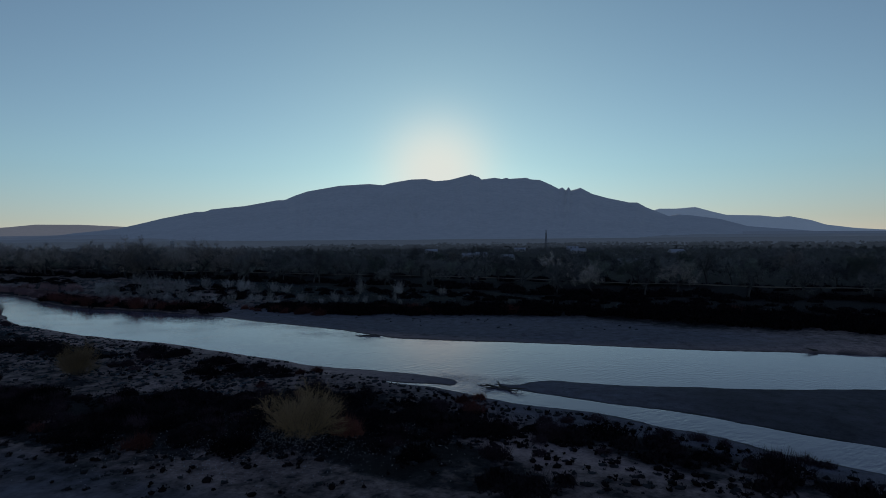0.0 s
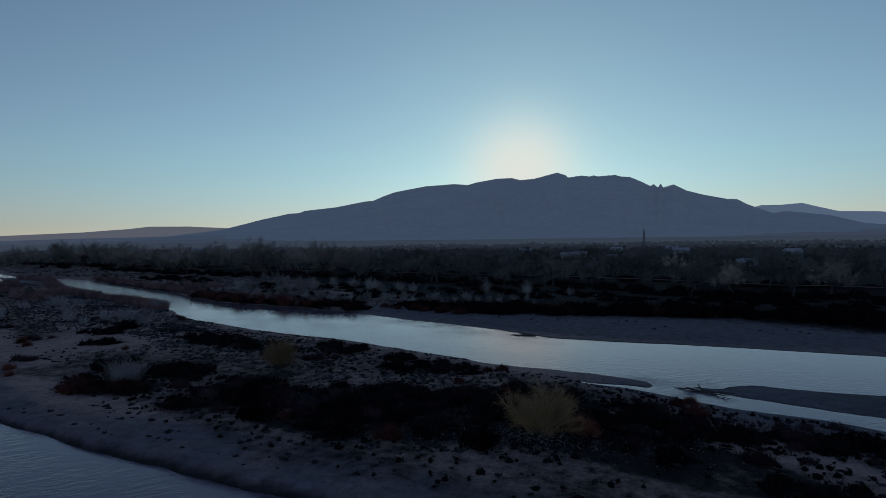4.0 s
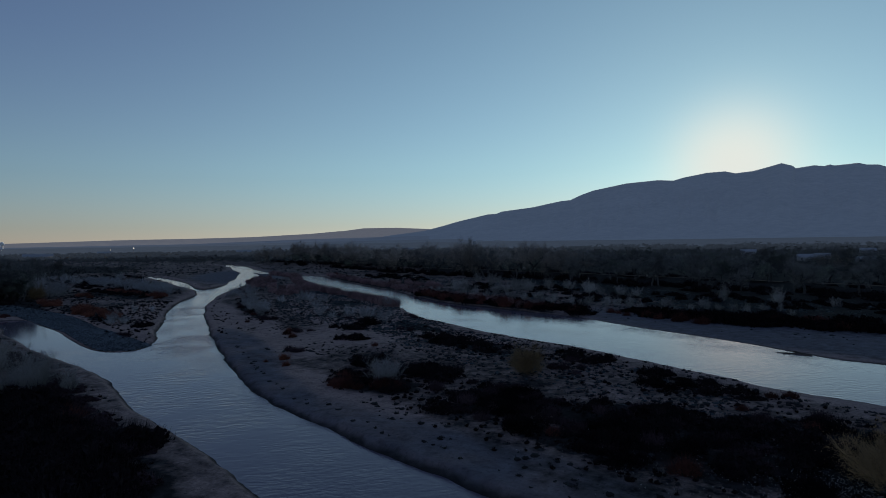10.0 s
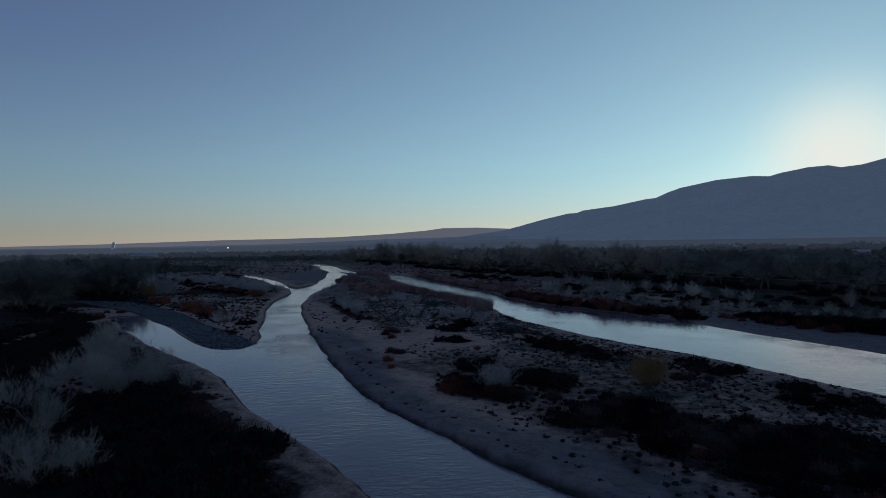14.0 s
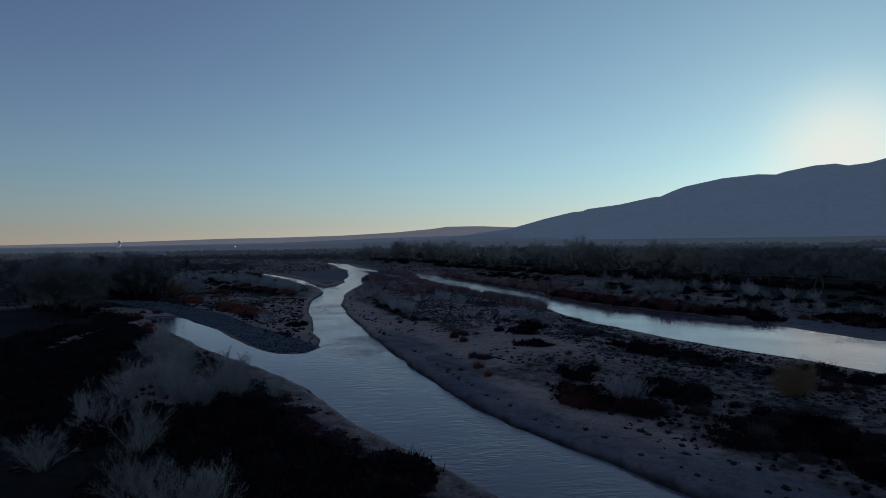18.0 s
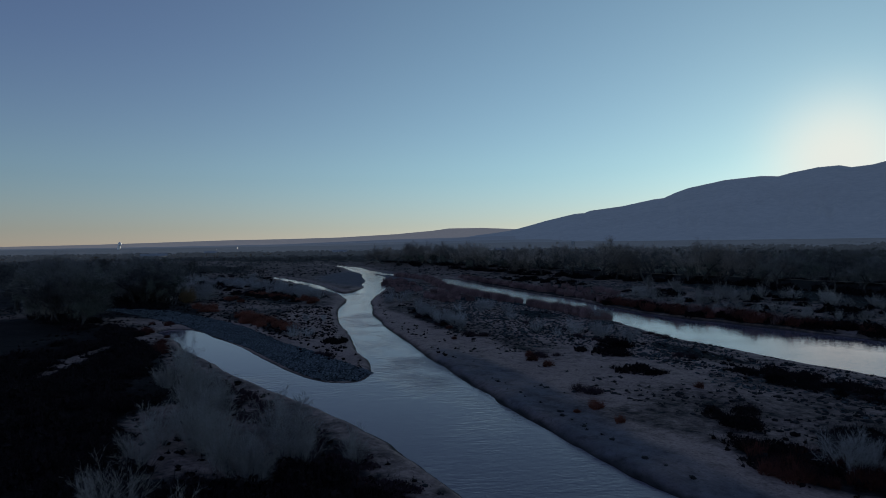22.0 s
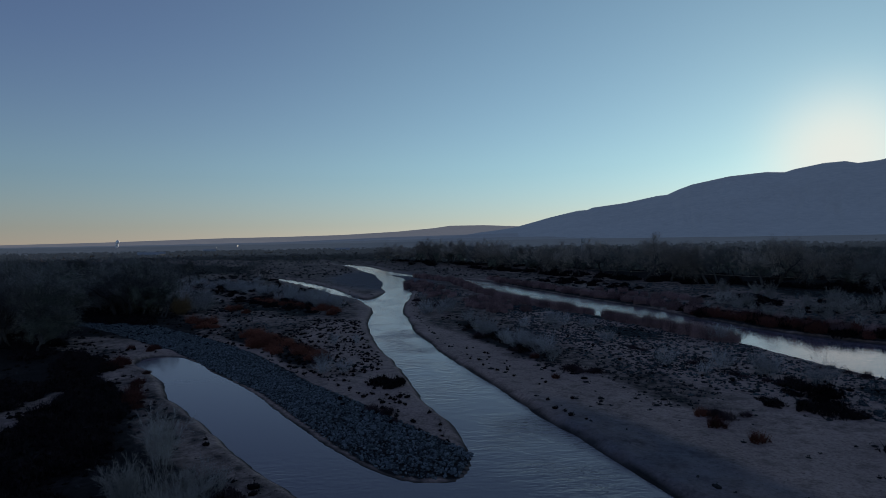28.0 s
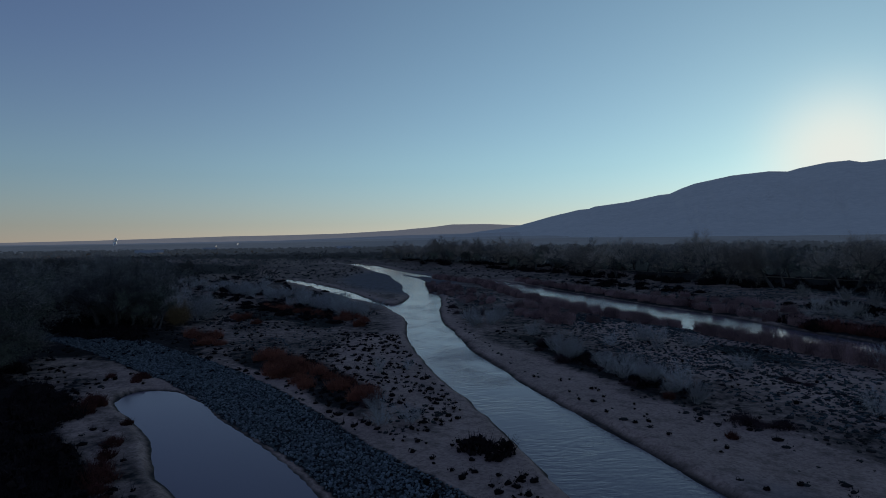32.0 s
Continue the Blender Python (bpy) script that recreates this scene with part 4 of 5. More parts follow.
# the island
plant("yellow_bush", [(-12.5, 52.0, 1.05)], "big rounded bush with dull yellow leaves on open sand", "")
plant("yellow_bush", [(-48, 77.5, 0.82)], "rounded yellow-leaved bush among dark scrub", "")
plant("pale_willow", [(-64.2, 66.0, 1.15), (-62.8, 65.2, 0.9)], "thin pale leafless bush rising from dark red brush", "")
dark = []
for cx, cy, rx, ry, turn, n in ((-65, 64.5, 6, 3.5, -15, 9), (-50, 62, 7, 5, -20, 9), (-36, 53, 9, 3, -25, 5), (-27, 60, 15, 7.5, -22, 42), (-9, 60, 17, 6, -30, 32), (19, 47, 14, 3.5, -38, 18), (-46, 65, 8, 4, -20, 7), (-66, 66, 6, 2.5, -10, 8),
                                (-22, 55, 11, 7, -20, 18), (-89, 93, 5, 2, -15, 6), (-73, 77, 5, 3.5, -20, 6), (-99, 112, 5, 2.5, -60, 5), (-44, 92, 8, 2.5, -32, 8), (-62, 73.5, 4, 3, 0, 8), (-63, 95, 15, 3.6, -24, 26), (-3, 47, 14, 4, -30, 9), 
                                (-60, 72, 5, 3, -20, 5), (-30, 80, 10, 4, -25, 12), (-148, 129, 22, 2.0, -41, 14), (-98, 105, 7, 3, -30, 6)):
    dark += within(n, cx, cy, rx, ry, turn)
order = rng.permutation(len(dark))
dark_rest = [dark[i] for i in order[150:]]
plant("dark_bush", [dark[i] for i in order[:150]], "low dark leafless scrub on the river island", "island scrub", (0.7, 1.25))
plant("purple_bush", within(4, -91, 79, 2, 1.2) + within(3, -85, 108, 2, 1) + within(30, -38, 61, 20, 8, -22) + within(20, -5, 58, 22, 7, -30) + within(9, -50, 63, 9, 7, -20) + within(8, -52, 88, 14, 5, -30) + within(12, 12, 52, 16, 4, -38)
      + within(6, -125.5, 110.5, 2.5, 1.5) + within(10, -150, 129, 24, 3, -41) + within(12, -200, 178, 14, 7, -48), "purple-brown leafless scrub among darker brush", "purple scrub", (0.6, 1.1))
plant("purple_bush", within(4, -104.6, 98, 2.2, 1.4) + within(3, -111.5, 122, 2.5, 1.2, -30) + within(4, -103.6, 116, 4, 1.5, -30) + within(3, -122.7, 130.4, 3, 1.2, -30) + within(5, -96, 128, 6, 1.5, -35)
      + within(5, -137, 80.2, 2, 0.8, -25) + [(-162, 94.4), (-133.5, 78.4)], "dark purple-brown leafless bush on sand", "purple scrub", (0.5, 0.85))
plant("orange_bush", [(-101, 91), (-87, 73), (-83, 69), (-88, 70), (-107, 97), (-26, 50), (4, 66), (-9.0, 53.6, 1.5), (-8.2, 52.4, 1.1)], "orange-brown leafless bush on sand", "orange bushes", (0.4, 0.75))
plant("rust_bush", within(14, -66, 64, 7, 3, -20) + [(-79, 87), (-22, 71), (-19, 78), (-17, 79), (2, 64), (4, 66), (-105, 94),
      (-135, 115), (-127, 105), (-16, 66), (3, 60), (12, 57), (-26, 50), (-38, 55)], "rust-red leafless bush on sand", "rust bushes", (0.5, 1.0))
pale = within(9, -184, 158, 9, 5, -41) + within(20, -146, 127, 20, 2.5, -41) + within(6, -141, 147, 9, 5, -40) + within(5, -111, 149, 5, 3) + within(5, -110, 119, 9, 4)
pale += [(-97, 118), (-130, 134), (-151, 143), (-168, 148), (-205, 180), (-46, 103), (-43, 100.5), (-36, 95)]
plant("pale_willow", pale, "pale leafless willow shrub with fine upright twigs", "pale willows", (0.55, 0.95))
hedge = along([(-288, 289), (-246, 262), (-205, 218), (-166, 187), (-145.5, 172.4)], 1.7, (-3.4, -0.8)) + along([(-141.5, 169.6), (-121, 155.5), (-110, 147.8)], 1.5, (-2.9, -0.8))
plant("reed_clump", hedge, "stand of dry reddish-brown reeds at the water's edge", "island reeds", (0.85, 1.25))
plant("reed_clump", within(56, -235, 222, 46, 8, -46) + within(34, -180, 180, 26, 7, -47), "dry reeds on the low island point", "island reeds", (0.55, 1.0))
plant("reed_clump", [(-41, 99), (-38.5, 97), (-44, 101), (-35, 94.5), (-32, 92.5)], "small clump of dark reeds at the bank", "island reeds", (0.4, 0.6))
plant("purple_bush", [(20, 53.5), (22.5, 52), (24, 50.5), (27, 48), (28.5, 46.5), (29.5, 45.6), (15, 58)], "upright dark brush on the bank", "purple scrub", (0.6, 0.9))

# the west bank and its willows
plant("bank_willow", [(-103, 28.5, 1.2), (-93.5, 27.5, 1.1), (-116, 39, 1.0), (-120, 47, 1.0), (-106, 45, 1.05), (-101, 43, 1.0), (-112, 41, 1.0), (-112, 35, 0.9), (-127, 49, 1.1),
      (-110, 47.5, 1.0), (-142, 58, 1.0), (-104, 46.5, 0.8), (-98, 46, 0.7), (-123, 51, 0.9), (-131, 53, 0.9), (-146, 60, 0.8), (-96, 21, 1.0),
      (-118, 44, 0.9), (-108, 49, 0.8), (-133, 56, 0.7)] + within(9, -111, 43, 13, 4, -25) + within(8, -130, 51, 9, 3, -22) + within(3, -100, 39, 8, 4, -30), "tall pale leafless willow on the bank", "bank willows", (0.6, 1.05))
plant("thin_bush", [(-78.5, 21.4, 0.85), (-78.0, 23.9, 0.7), (-84.4, 22.2, 0.8)], "drab greyish willow bush above the bank", "")
wdark = []
for cx, cy, rx, ry, turn, n in ((-93, 33, 20, 7, -20, 42), (-128, 36, 24, 7, -25, 40), (-152, 46, 14, 6, -25, 24), (-172, 56, 18, 7, -18, 26), (-178, 66, 12, 3, -18, 10),
                                (-72, 31, 8, 4, -25, 10), (-205, 76, 20, 5, -12, 16), (-160, 40, 20, 6, -20, 16)):
    wdark += within(n, cx, cy, rx, ry, turn)
plant("dark_bush", [p for p in wdark[::3] if clear(*p) < 0.12], "dense dark scrub in the shade of the west bank", "bank scrub", (0.8, 1.4))
plant("rust_bush", [(-171, 71), (-168, 69), (-166, 68), (-174, 73), (-164, 67), (-86, 39), (-82, 36.5), (-90, 41), (-94, 42), (-179, 77), (-184, 80), (-161, 66), (-79, 35)] + within(9, -190, 78, 5, 1.6, -30) + within(5, -200, 88, 4, 2),
      "dark red brush along the bank", "red bank brush", (0.5, 0.95))

# the gravel peninsula and the flats behind it
plant("orange_bush", within(8, -216, 111, 8, 2.5, -15) + within(30, -182, 101.5, 15, 3.0, -22) + within(9, -167, 98, 5, 2.5, -35) + within(10, -213, 146, 10, 4, -40) + within(16, -240, 152, 22, 3, -12) + within(8, -232, 132, 8, 2.5, -20),
      "orange-red leafless bush on the gravel flat", "orange bushes", (0.75, 1.3))
plant("pale_willow", [(-157, 91, 0.75), (-159, 93, 0.7), (-155, 93, 0.6), (-172, 108, 0.5), (-170, 112, 0.45)], "greyish leafless willow on sand", "grey willows")
plant("pale_willow", within(64, -262, 172, 46, 8, -14) + within(14, -225, 156, 12, 4, -20) + within(26, -330, 190, 40, 8, -16) + [(-300, 190, 1.2), (-302, 192, 1.3)], "pale leafless willow in a dense thicket", "willow thicket", (0.6, 1.0))
plant("yellow_bush", [(-240, 120, 0.95), (-244, 122, 0.8)], "small yellow-leaved tree at the edge of the grove", "")

plant("pale_willow", [(-250, 126, 2.1), (-246, 131, 1.9), (-255, 122, 2.0), (-243, 126, 1.7), (-252, 134, 2.0)], "tall pale leafless tree at the edge of the grove", "pale grove edge")

# the grove on the west bank
plant("bank_willow", [(-238, 80, 1.8), (-233, 77, 1.6), (-241, 77, 1.9)], "tall greyish leafless tree at the edge of the grove", "pale grove edge")
grove = within(16, -262, 114, 22, 8, -5) + within(8, -226, 78, 13, 5, -10) + within(30, -320, 125, 50, 30, 10) + within(10, -255, 84, 20, 6, -8)
plant("cottonwood_tree", grove, "leafless grey cottonwood in a dense dark grove", "west grove", (0.9, 1.25), (0.9, 1.05))
plant("cottonwood_tree", within(26, -385, 170, 60, 40, -20), "leafless cottonwood in the woods behind the grove", "west grove", (0.55, 0.95))
plant("olive_tree", within(12, -250, 116, 14, 6, 5) + within(16, -285, 120, 28, 13) + [(-212, 75), (-219, 79), (-234, 74)], "dusky olive tree with small drab leaves", "grove olives", (0.8, 1.25))

# the east bank: red brush at the water, meadow, trees along the levee
plant("reed_clump", along([(-244, 281), (-206, 250), (-165, 218), (-140, 199), (-127, 186)], 1.7, (0.5, 5.0)), "dark dry reeds on the far bank", "far bank reeds", (0.7, 1.1))
plant("rust_bush", along([(-244, 282), (-206, 251), (-165, 219), (-134, 193)], 3.0, (2.0, 9.0)), "dark red brush on the far bank", "far bank brush", (0.7, 1.3))
plant("rust_bush", within(10, -118, 183, 8, 4, -38) + along([(-128, 186), (-111, 171.5), (-98, 163.5), (-88, 159.5), (-70, 151.5), (-60, 147)], 1.7, (0.5, 6.5)), "dense dark red brush on the far bank", "far bank brush", (0.9, 1.6))
plant("reed_clump", along([(-128, 186), (-98, 163.5), (-70, 151.5)], 4.0, (1.0, 8.0)) + within(14, -150, 226, 26, 5, -38), "brown dry reeds among dark brush", "far bank reeds", (0.7, 1.1))
plant("bank_willow", along([(-128, 202), (-104, 184), (-84, 174), (-60, 166), (-40, 160), (-10, 158)], 2.6, (-1.0, 9.0)), "small pale leafless shrub behind the red brush", "meadow willows", (0.35, 0.7))
plant("rust_bush", within(8, -40, 148, 14, 3, -30) + within(8, 0, 146, 20, 4, -10) + within(5, 66, 128, 12, 3, -35), "rounded red-brown bush behind the sand bar", "far bank brush", (0.8, 1.4))
plant("bank_willow", within(14, -106, 208, 30, 12, -32) + within(12, -75, 206, 30, 10, -30) + within(4, -126, 246, 10, 5) + within(3, -10, 182, 40, 7, -25), "pale leafless shrub in the meadow",
      "meadow willows", (0.7, 1.1))
row = along([(-440, 440), (-330, 392), (-190, 303), (-100, 268), (-30, 226), (15, 208), (45, 176), (115, 152), (230, 105)], 11.0, (-4, 8), 0.95)
row += along([(-420, 450), (-330, 406), (-190, 330), (-100, 302), (4, 252), (77, 201), (117, 179), (250, 110)], 9.0, (4, 30), 0.9)
for x, y in row:
    # towards the west most trees take the paler brown crown
    brown = rng.random() < 0.85 * float(step(60, 130, -x)) + 0.1
    plant("brown_cottonwood" if brown else "cottonwood_tree", [(x, y, rng.uniform(0.7, 1.15) + 0.32 * float(step(60, 110, -x)))],
          "brownish cottonwood still holding some dry leaves" if brown else "leafless grey cottonwood with crooked limbs", "levee cottonwoods", squash=(0.9, 1.1))
plant("olive_tree", [tuple(compass(13.9) * 370)[:2] + (1.25,), tuple(compass(22.0) * 360)[:2] + (1.25,), tuple(compass(-10.2) * 330)[:2] + (1.2,), tuple(compass(-0.5) * 390)[:2] + (1.2,)], "large rounded tree still in dull green leaf", "")
plant("olive_tree", along([(-400, 425), (-190, 315), (-100, 285), (4, 245), (60, 195), (117, 170), (220, 118)], 17, (-4, 14)), "dull olive-brown tree with sparse leaves", "levee olives", (0.7, 1.2))
back = along([(-420, 490), (-200, 370), (0, 300), (117, 225), (240, 150)], 20, (0, 45))
plant("cottonwood_tree", back, "leafless cottonwood in the wood behind the levee", "levee cottonwoods", (0.7, 1.15))


# ---- what nobody could count: far brush, small brush, far woods ----
def thicket(name, spots, label, size=(0.7, 1.3), mat="dark"):
    """Brush too far off or too dense to pick apart, in one mesh."""
    s = np.array(spots, float)
    z, d = terrain(s[:, 0], s[:, 1])
    pieces = []
    for (x, y), h, dd in zip(s, z, d):
        if dd > 1.0:
            k = rng.uniform(*size)
            v, f = scrub(rng.uniform(0.8, 1.6), rng.uniform(1.6, 3.4), rng.uniform(1.4, 2.6), 130, 0.26, 0.035)[""]
            pieces.append((v * k + np.array([x, y, h - 0.03]), f))
    v, f = join(pieces)
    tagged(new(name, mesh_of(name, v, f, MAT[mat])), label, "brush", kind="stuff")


def tufts(n_each, radius, centres, size, tall=0.75):
    """Small rounded mounds of brush: a lumpy heart of dense twigs with loose tufts over it."""
    c, r = np.asarray(centres, float), np.asarray(radius, float)
    ico, tri = ball()
    lump = ico[None] * (0.5 * r[:, None, None]) * rng.uniform(0.6, 1.4, (len(c), len(ico), 1))
    lump[..., :2] *= rng.uniform(0.8, 1.3, (len(c), 1, 2))
    lump[..., 2] *= tall
    heart = (lump + c[:, None]).reshape(-1, 3), (np.arange(len(c))[:, None, None] * len(ico) + tri[None]).reshape(-1, 3)
    c, r = np.repeat(c, n_each, axis=0), np.repeat(r, n_each)[:, None]
    off = unit(rng.normal(size=c.shape)) * rng.uniform(0.4, 1, (len(c), 1)) * r * 0.85
    off[:, 2] = np.abs(off[:, 2]) * tall
    return join([heart, leaves(rng, c + off, size)])


@functools.lru_cache(None)
def ball():
    bm = bmesh.new()
    bmesh.ops.create_icosphere(bm, subdivisions=1, radius=1.0)
    ico = np.array([q.co[:] for q in bm.verts])
    tri = np.array([[q.index for q in f.verts] for f in bm.faces])
    bm.free()
    return ico, tri


def small_brush():
    """Tufts over the flats, and ragged dark brush in and round the scrub patches."""
    dark_at = []
    for cx, cy, rx, ry, turn in COVER[:22]:
        dark_at += within(int(rx * ry * 1.1), cx, cy, rx * 1.25, ry * 1.35, turn)
    dark_at += within(300, -176, 112, 32, 11, -43) + within(60, -135, 84, 14, 4, -30)
    e = np.array(dark_at)
    dots = np.array(within(210, -174, 112, 34, 11, -43) + within(36, -140, 84, 12, 5, -30) + within(50, -135, 103, 26, 5, -40) + within(60, -200, 82, 18, 6, -10) + within(60, -30, 48, 34, 5, -24) + within(200, -40, 84, 44, 8, -32) + within(420, 8, 54, 22, 9, -34) + within(120, -40, 58, 26, 8, -22) + within(90, -115, 122, 46, 9, -41))
    e = e[rng.uniform(-0.8, 0.4, len(e)) < fuzz(e[:, 0], e[:, 1], 6, 33)]
    z, d = terrain(e[:, 0], e[:, 1])
    e, z = e[d > 1.5], z[d > 1.5]
    v, f = tufts(8, rng.uniform(0.25, 0.85, len(e)), np.column_stack([e, z]), 0.10)
    w, g = twigs(np.repeat(np.column_stack([e, z]), 3, 0), np.column_stack([rng.normal(0, 0.25, (len(e) * 3, 2)), rng.uniform(0.4, 1.3, len(e) * 3)]), 0.015)
    v, f = join([(v, f), (w, g)])
    dots = dots[clear(dots[:, 0], dots[:, 1]) < rng.uniform(0.2, 1.05, len(dots))]
    z, d = terrain(dots[:, 0], dots[:, 1])
    q = np.column_stack([dots, z + 0.1])[d > 1.8]
    v, f = join([(v, f), tufts(14, 0.18 + 0.5 * rng.uniform(0, 1, len(q)) ** 2.4, q, 0.09)])
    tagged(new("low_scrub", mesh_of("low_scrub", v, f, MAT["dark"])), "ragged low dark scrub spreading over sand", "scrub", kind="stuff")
    g = within(9500, -122, 137, 70, 18, -42) + within(1300, -60, 92, 50, 10, -33) + within(900, -226, 210, 60, 14, -45) + within(4200, -85, 212, 110, 34, -35) + within(700, 40, 165, 70, 12, -30) + within(500, -215, 128, 30, 10, -35)
    g = np.array(g)
    g = g[clear(g[:, 0], g[:, 1]) < rng.uniform(0.2, 1.02, len(g))]
    g = g[rng.uniform(-0.75, 0.3, len(g)) < fuzz(g[:, 0], g[:, 1], 9, 35)]
    z, d = terrain(g[:, 0], g[:, 1])
    g, z = g[d > 2], z[d > 2]
    v, f = tufts(8, rng.uniform(0.2, 0.8, len(g)) ** 1.6 * np.where(g[:, 1] > 165, 1.5, 0.95), np.column_stack([g, z]), 0.10, 0.5)
    tagged(new("grey_sage", mesh_of("grey_sage", v, f, MAT["grey_sage"])), "low mounds of grey-green sage on sand", "sagebrush", kind="stuff")
    s = []
    for n, box in ((700, (-178, 112, 34, 12, -43)), (2600, (-120, 130, 80, 24, -42)), (2600, (-50, 80, 54, 20, -32)), (1600, (0, 58, 36, 14, -32)), (260, (-205, 105, 40, 6, -8)),
                   (420, (-150, 60, 70, 12, -18)), (900, (-112, 112, 34, 16, -41)), (700, (-60, 180, 120, 26, -32)), (400, (-235, 222, 60, 12, -45)), (300, (-300, 200, 80, 40, -25)), (300, (-35, 50, 30, 6, -20)),
                   (220, (-105, 95, 30, 10, -40))):
        s += within(n, *box)
    s += along(ISLAND_EAST[4:15], 0.7, (-2.2, -1.6)) + along(ISLAND_WEST[5:18], 1.6, (-3.5, -1.8)) + along(ISLAND_EAST[20:28], 0.6, (-4, -1.6))
    s = np.array(s)
    s = s[clear(s[:, 0], s[:, 1]) < rng.uniform(0.2, 1.05, len(s))]
    s = s[rng.uniform(-0.7, 0.5, len(s)) < fuzz(s[:, 0], s[:, 1], 7, 31)]
    z, d = terrain(s[:, 0], s[:, 1])
    ok = d > 1.5
    c = np.column_stack([s[ok], z[ok]])
    v, f = tufts(8, rng.uniform(0.2, 0.7, len(c)) ** 1.6 * 1.3, c, 0.085, 0.6)
    tagged(new("sagebrush", mesh_of("sagebrush", v, f, MAT["sage"])), "scattered tufts of dark sagebrush on sand", "sagebrush", kind="stuff")


def cobbles():
    """River stones on the gravel bar: the nearest as parts, the rest in one mesh."""
    ring = np.concatenate([smooth_line(BAR_OUTER), smooth_line(BAR_INNER)])
    x, y = rng.uniform(-282, -118, 150000), rng.uniform(66, 108, 150000)
    hit = within_ring(x, y, ring)
    edge = line_distance(x, y, ring, True)
    hit &= (edge > 0.7 * rng.uniform(0, 1, len(x)) ** 2) & (rng.uniform(0, 1, len(x)) < np.where(x < -215, 0.75, 0.97))
    x, y = x[hit], y[hit]
    z, d = terrain(x, y)
    ok = d > -0.6
    x, y, z = x[ok], y[ok], z[ok]
    ico, tri = ball()
    shapes = []
    for k in range(5):
        w = ico * (1 + 0.28 * rng.uniform(-1, 1, (len(ico), 1)))
        shapes.append(w * np.array([1.0, rng.uniform(0.65, 0.9), rng.uniform(0.55, 0.8)]))
    r = 0.085 + 0.125 * rng.uniform(0, 1, len(x)) ** 2
    turn = rng.uniform(0, 2 * math.pi, len(x))
    root = new("gravel_bar")
    first = np.argsort((x + 121) ** 2 + (y - 71) ** 2)
    meshes = [mesh_of("cobble", s, tri, MAT["stone"]) for s in shapes]
    for i in first[:300]:
        ob = part("cobble", meshes[i % 5], root)
        ob.matrix_basis = pose(x[i], y[i], z[i] + 0.25 * r[i], rng.uniform(-15, 15), rng.uniform(-15, 15), math.degrees(turn[i])) @ Matrix.Diagonal((r[i], r[i], r[i], 1))
    rest = first[300:]
    sh = np.array(shapes)[rest % 5] * r[rest][:, None, None]
    c, s = np.cos(turn[rest])[:, None], np.sin(turn[rest])[:, None]
    v = np.stack([sh[..., 0] * c - sh[..., 1] * s + x[rest][:, None], sh[..., 0] * s + sh[..., 1] * c + y[rest][:, None], sh[..., 2] + (z + 0.25 * r)[rest][:, None]], 2)
    f = (np.arange(len(rest))[:, None, None] * len(ico) + tri[None]).reshape(-1, 3)
    ob = part("cobbles", mesh_of("cobbles", v.reshape(-1, 3), f, MAT["stones"]), root)
    ob["kind"] = "stuff"
    tagged(root, "bar of grey rounded river cobbles between pond and sand", "gravel bar", kind="structure")


